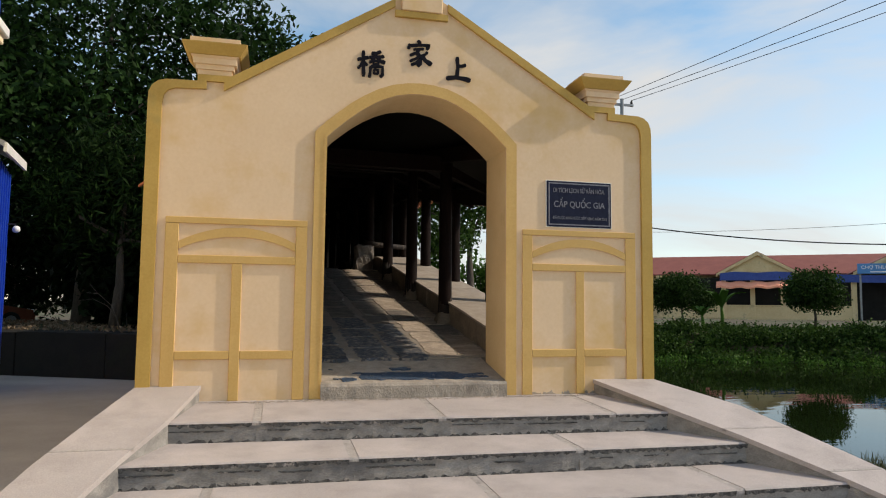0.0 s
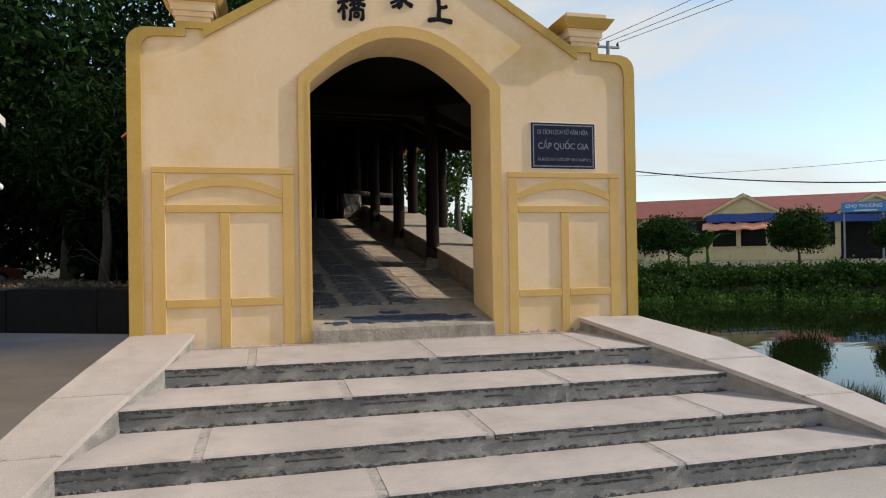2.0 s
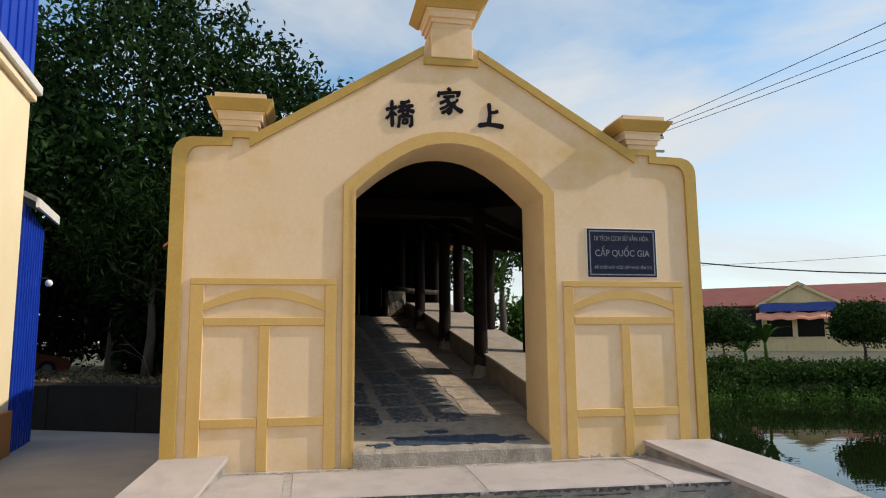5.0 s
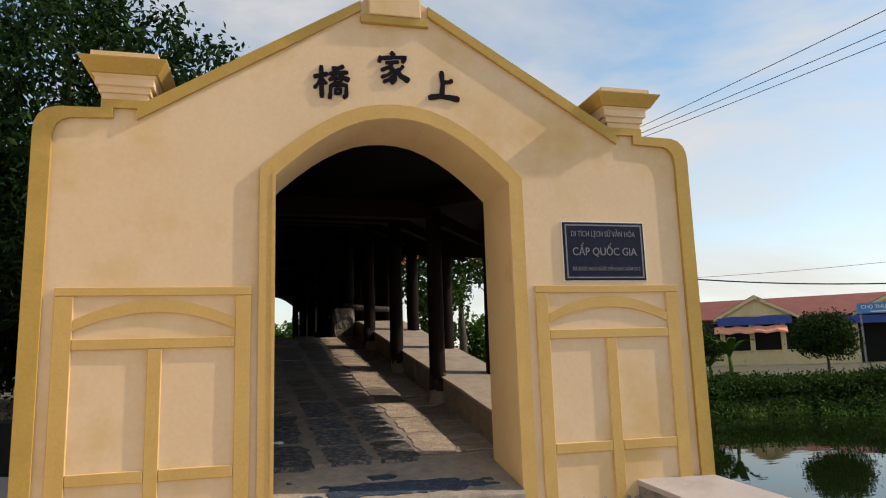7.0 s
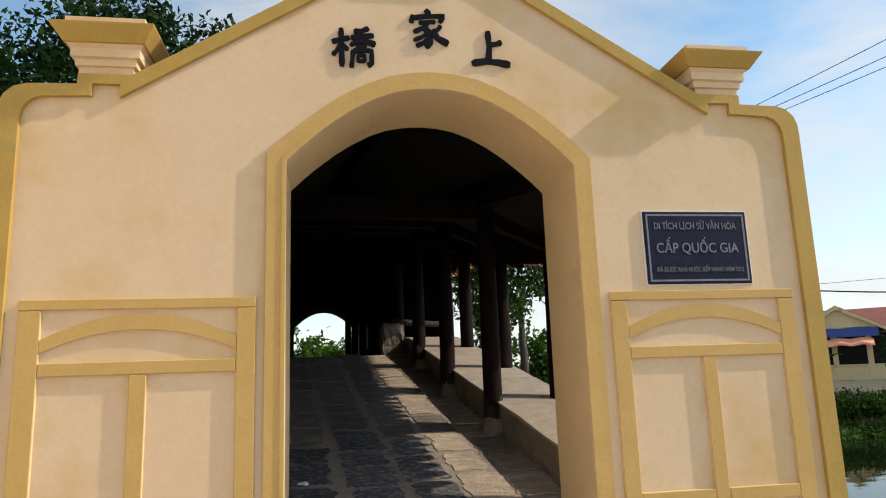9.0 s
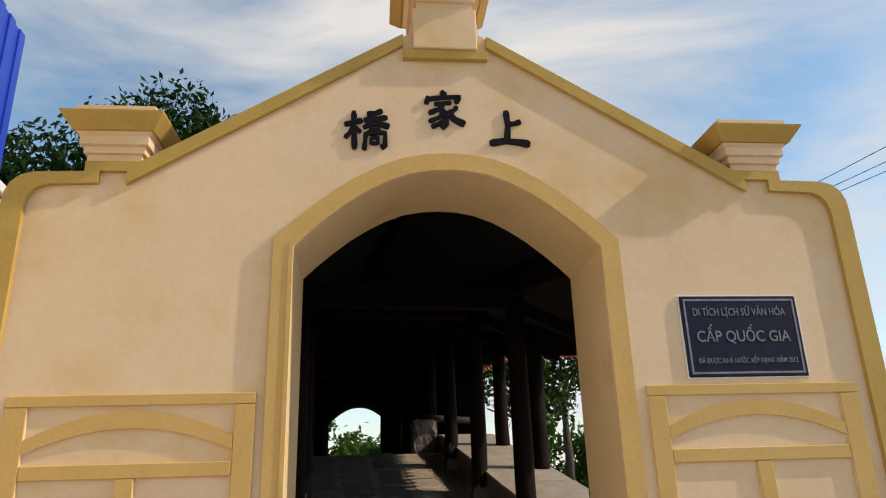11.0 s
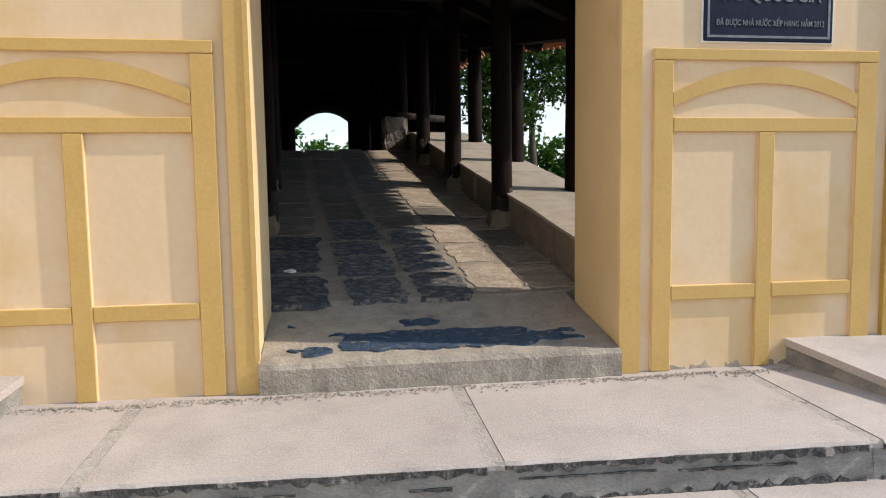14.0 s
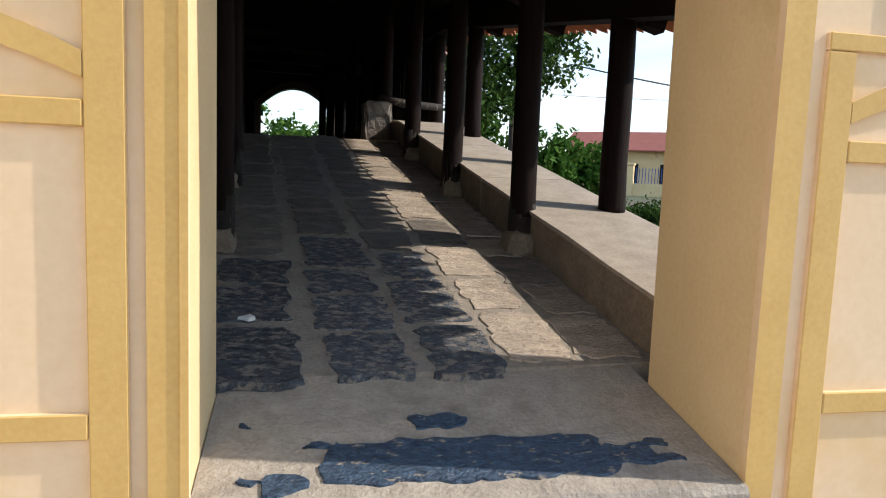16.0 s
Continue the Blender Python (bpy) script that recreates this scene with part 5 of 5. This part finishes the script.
lettering("lettering", "DI T\u00cdCH L\u1ecaCH S\u1eec V\u0102N H\u00d3A", 0.57, 0.075, Matrix.Translation((1.69, 0.0085, 2.078)) @ UP, SILVER, plaque, 0.003, 0.004)
lettering("lettering", "C\u1ea4P QU\u1ed0C GIA", 0.57, 0.115, Matrix.Translation((1.695, 0.0085, 1.945)) @ UP, SILVER, plaque, 0.003, 0.006)
lettering("lettering", "\u0110\u00c3 \u0110\u01af\u1ee2C NH\u00c0 N\u01af\u1edaC X\u1ebeP H\u1ea0NG N\u0102M 2012", 0.60, 0.055, Matrix.Translation((1.70, 0.0085, 1.795)) @ UP, SILVER, plaque, 0.003, 0.003)

# ---- small things on and by the bridge ----
stele = thing("stone_pillar", "rough worn stone pillar on the bridge bench", "pillar", BRIDGE)
rngp = random.Random(4)
bm = box(0.62, 0.98, 6.35, 6.6, floor_z(6.4) - 0.05, floor_z(6.4) + 0.52, 0.04)
bmesh.ops.subdivide_edges(bm, edges=bm.edges[:], cuts=2, use_grid_fill=True)
for v in bm.verts:
    v.co += Vector((rngp.uniform(-0.02, 0.02), rngp.uniform(-0.02, 0.02), rngp.uniform(-0.015, 0.015)))
part("stone", bm, WORNSHADE, stele)
rail = thing("timber_rail", "weathered timber rail between the bridge posts", "rail", BRIDGE)
part("log", tube([(0.80, 6.4, floor_z(6.4) + 0.56), (1.2, 6.5, floor_z(6.4) + 0.52), (1.72, 6.6, floor_z(6.5) + 0.5)], [0.05, 0.055, 0.05], 9), BARE, rail, smooth=True)

litter = thing("paper_scrap", "small crumpled white paper scrap on the flagstones", "litter", pose(-0.85, 1.33, 0.428))
bm = bmesh.new()
bmesh.ops.create_icosphere(bm, subdivisions=2, radius=0.035)
for v in bm.verts:
    v.co = Vector((v.co.x * 1.2, v.co.y, max(v.co.z * 0.6, -0.01))) * rngp.uniform(0.7, 1.25)
part("paper", bm, PAPER, litter)

# far gate at the other end; the roof's shadow is in its wall colour
fg = thing("far_gateway", "arched gate at the far end of the bridge, its shade put into the wall colour", "gate", BRIDGE @ pose(0.42, 16.6, 0.30))
hole = arch_line(0.0, -1.2)
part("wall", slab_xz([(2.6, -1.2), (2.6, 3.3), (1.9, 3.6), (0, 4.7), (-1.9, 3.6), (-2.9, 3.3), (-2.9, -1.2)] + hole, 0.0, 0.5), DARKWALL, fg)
part("arch_trim", strip_xz(arch_line(0.16, -1.2), arch_line(-0.006, -1.2), -0.04, 0.0), BENCHSIDE, fg, "brown band round the arch")

# ---- pole and cables ----
pole = thing("utility_pole", "grey concrete utility pole with crossarms and insulators", "pole", Matrix.Translation((17.47, 28.67, 0.5)))
part("shaft", tube([(0, 0, -0.5), (0, 0, 6), (0, 0, 12.2)], [0.18, 0.14, 0.10], 10), GREYMETAL, pole)
for z in (11.0, 11.8):
    part("crossarm", box(-0.7, 0.7, -0.06, 0.06, z, z + 0.12), GREYMETAL, pole)
for x in (-0.6, 0.0, 0.6):
    part("insulator", tube([(x, 0, 11.92), (x, 0, 12.02), (x, 0, 12.14)], [0.06, 0.08, 0.04], 8), CABLE, pole)


def sagging(name, label, a, b, sag, r):
    a, b = Vector(a), Vector(b)
    pts = [a.lerp(b, k) - Vector((0, 0, sag * 4 * k * (1 - k))) for k in np.linspace(0, 1, 25)]
    t = thing(name, label, "cable", Matrix.Translation((0, 0, 0)))
    part("wire", tube(pts, [r] * 25, 5), CABLE, t)


px, py = 17.47, 28.67
for off, dx in ((0.6, 1.7), (0.0, 1.5), (-0.6, 1.1)):
    sagging("power_line", "thin black overhead power line", (px + off, py, 12.65), (px + off + 5 * dx, py - 33.0, 12.9), 0.25, 0.016)
q0, q1 = far_place(20.0, 34, 0), far_place(62, 40, 0)
sagging("phone_cable", "thick black sagging phone cable", (q0[0], q0[1], 5.75), (q1[0], q1[1], 4.2), 1.25, 0.03)
sagging("phone_cable", "thin grey overhead cable", (q0[0], q0[1] + 3, 4.9), (q1[0], q1[1] + 3, 5.6), 0.6, 0.010)

# plants by the far end of the bridge
garden_tree("bank_tree", "spreading green tree beyond the bridge", (6.6, 22.0, 0.0), [(0, 0, 5.6, 2.6, 2.2, 1.6), (-1.8, -1.0, 4.6, 1.8, 1.6, 1.3), (0.9, 0, 6.4, 1.5, 1.5, 1.2), (-3.0, 0, 6.0, 2.0, 1.8, 1.5), (-1.2, -1.5, 3.4, 1.2, 1.1, 0.7)], 9000, 0.26, LEAF3, 31, 3.6)
shrub_line("bank_shrub", "bright green shrub on the far bank by the bridge", [(6.3 + 1.7 * k + rs.uniform(-0.3, 0.3), 25.0 + rs.uniform(-0.5, 0.5), 0.0, 1.2, 4.1 - 0.5 * k) for k in range(4)], 2200, 0.3, LEAF2, 400)
shrub_line("bank_shrub", "bright green shrub below the far arch", [(-1.9 + 1.0 * k, 31 + (k % 2), 0.0, 1.1, 3.5 - 0.2 * k) for k in range(3)], 2000, 0.3, LEAF2, 430)
for k in range(26):
    gx = 5.2 + 0.17 * k + rs.uniform(-0.1, 0.1)
    grass_tuft(gx, 0.75 - 0.62 * (gx - 5.2) + rs.uniform(-0.35, 0.2), -1.24, 0.22, rs.uniform(0.2, 0.42), 150, 460 + k)

# ---- flagstones of the bridge floor ----
def flag_mesh(w, l, seed, material, ragged=0.022, proud=0.0035):
    """A worn stone with an uneven outline, proud of the bed."""
    rng = random.Random(seed)
    around = []
    for a, b in (((-1, -1), (1, -1)), ((1, -1), (1, 1)), ((1, 1), (-1, 1)), ((-1, 1), (-1, -1))):
        n = max(3, int((w if a[1] == b[1] else l) / 0.03))
        around += [(a[0] + (b[0] - a[0]) * k / n, a[1] + (b[1] - a[1]) * k / n) for k in range(n)]
    top, low = [], []
    bm = bmesh.new()
    drift = np.array([(rng.uniform(-1, 1), rng.uniform(-1, 1)) for _ in around])
    drift = (np.roll(drift, 1, 0) + 2 * drift + np.roll(drift, -1, 0)) / 2.6 * ragged
    for (x, y), (jx, jy) in zip(around, drift):
        if abs(x) > 0.99 and abs(y) > 0.99:
            x, y = x * (1 - 0.03 / w), y * (1 - 0.03 / l)
        x, y = x * w / 2 + jx + rng.uniform(-0.004, 0.004), y * l / 2 + jy + rng.uniform(-0.004, 0.004)
        top.append(bm.verts.new((x - math.copysign(0.008, x), y - math.copysign(0.008, y), proud)))
        low.append(bm.verts.new((x, y, -0.03)))
    for tri in tessellate_polygon([[v.co for v in top]]):
        bm.faces.new([top[i] for i in tri])
    n = len(top)
    for i in range(n):
        bm.faces.new((low[i], low[(i + 1) % n], top[(i + 1) % n], top[i]))
    return mesh_of("flagstone", bm, material)


TILT = math.degrees(math.atan(0.2))
deck = next(o for o in bridge.children if o.name.startswith("deck"))
rf = random.Random(21)
for lo, hi in ((-0.97, -0.60), (-0.50, -0.14), (-0.06, 0.27), (0.31, 0.64), (0.68, 1.02)):
    v = 0.05 + rf.uniform(0, 0.06) + (0.06 if lo > 0.0 else 0)
    while v < 7.5:
        ln = rf.uniform(0.36, 0.62) if v < 2 else rf.uniform(0.5, 1.1)
        near = v < 1.5 and hi < 0.5
        # Left columns get the darker stone, which paints in the shaded side.
        mat = STONE if near else (WORNSHADE if hi < 0.3 or rf.random() < 0.25 else DUSTY)
        mid = v + ln / 2
        tilt = TILT if mid < 6.2 else 0
        part("flagstone", flag_mesh(hi - lo + rf.uniform(-0.04, 0.03), ln, rf.random(), mat), mat, deck, m=pose((lo + hi) / 2 + rf.uniform(-0.02, 0.02), mid, floor_z(mid), tilt, 0, rf.uniform(-2, 2)))
        v += ln + rf.uniform(0.015, 0.06)
for x, y, w, l in ((-0.02, 0.205, 1.02, 0.27), (0.56, 0.185, 0.20, 0.15), (-0.64, 0.10, 0.16, 0.10), (-0.76, 0.13, 0.10, 0.06), (-0.50, 0.31, 0.20, 0.04), (0.70, 0.15, 0.12, 0.06), (0.68, 0.26, 0.14, 0.05), (-0.09, 0.45, 0.26, 0.10), (-0.80, 0.45, 0.06, 0.03)):
    tagged(part("flagstone", flag_mesh(w, l, x, SLATE, 0.02, 0.005), SLATE, m=pose(x, y, 0.14 + 0.176 * (y + 0.015) + 0.004, 10.0)), "dark blue-grey worn threshold flagstone", "flagstone")

# grit gathered where the wall meets the landing
rg = np.random.default_rng(77)
octa_v = np.array([(1, 0, 0), (0, 1, 0), (-1, 0, 0), (0, -1, 0), (0, 0, 0.8), (0, 0, -0.4)])
octa_f = [(0, 1, 4), (1, 2, 4), (2, 3, 4), (3, 0, 4), (1, 0, 5), (2, 1, 5), (3, 2, 5), (0, 3, 5)]
verts, faces = [], []
for k in range(1500):
    x = rg.uniform(-2.1, 2.1)
    y = -0.045 - abs(rg.normal(0, 0.035)) - 0.02 * math.sin(5 * x) ** 2
    r = rg.uniform(0.002, 0.0075)
    turn = rg.uniform(0, 3)
    c, sn = math.cos(turn), math.sin(turn)
    at = len(verts)
    for px_, py_, pz_ in octa_v * r:
        verts.append((x + c * px_ * 1.3 - sn * py_, y + sn * px_ * 1.3 + c * py_, 0.036 * y + 0.002 + pz_))
    faces += [tuple(at + i for i in f) for f in octa_f]
me = bpy.data.meshes.new("wall_foot_grit")
me.from_pydata(verts, [], faces)
me.materials.append(GRIT)
tagged(new("wall_foot_grit", me), "loose grit and dirt gathered along the wall foot", "grit", kind="stuff")
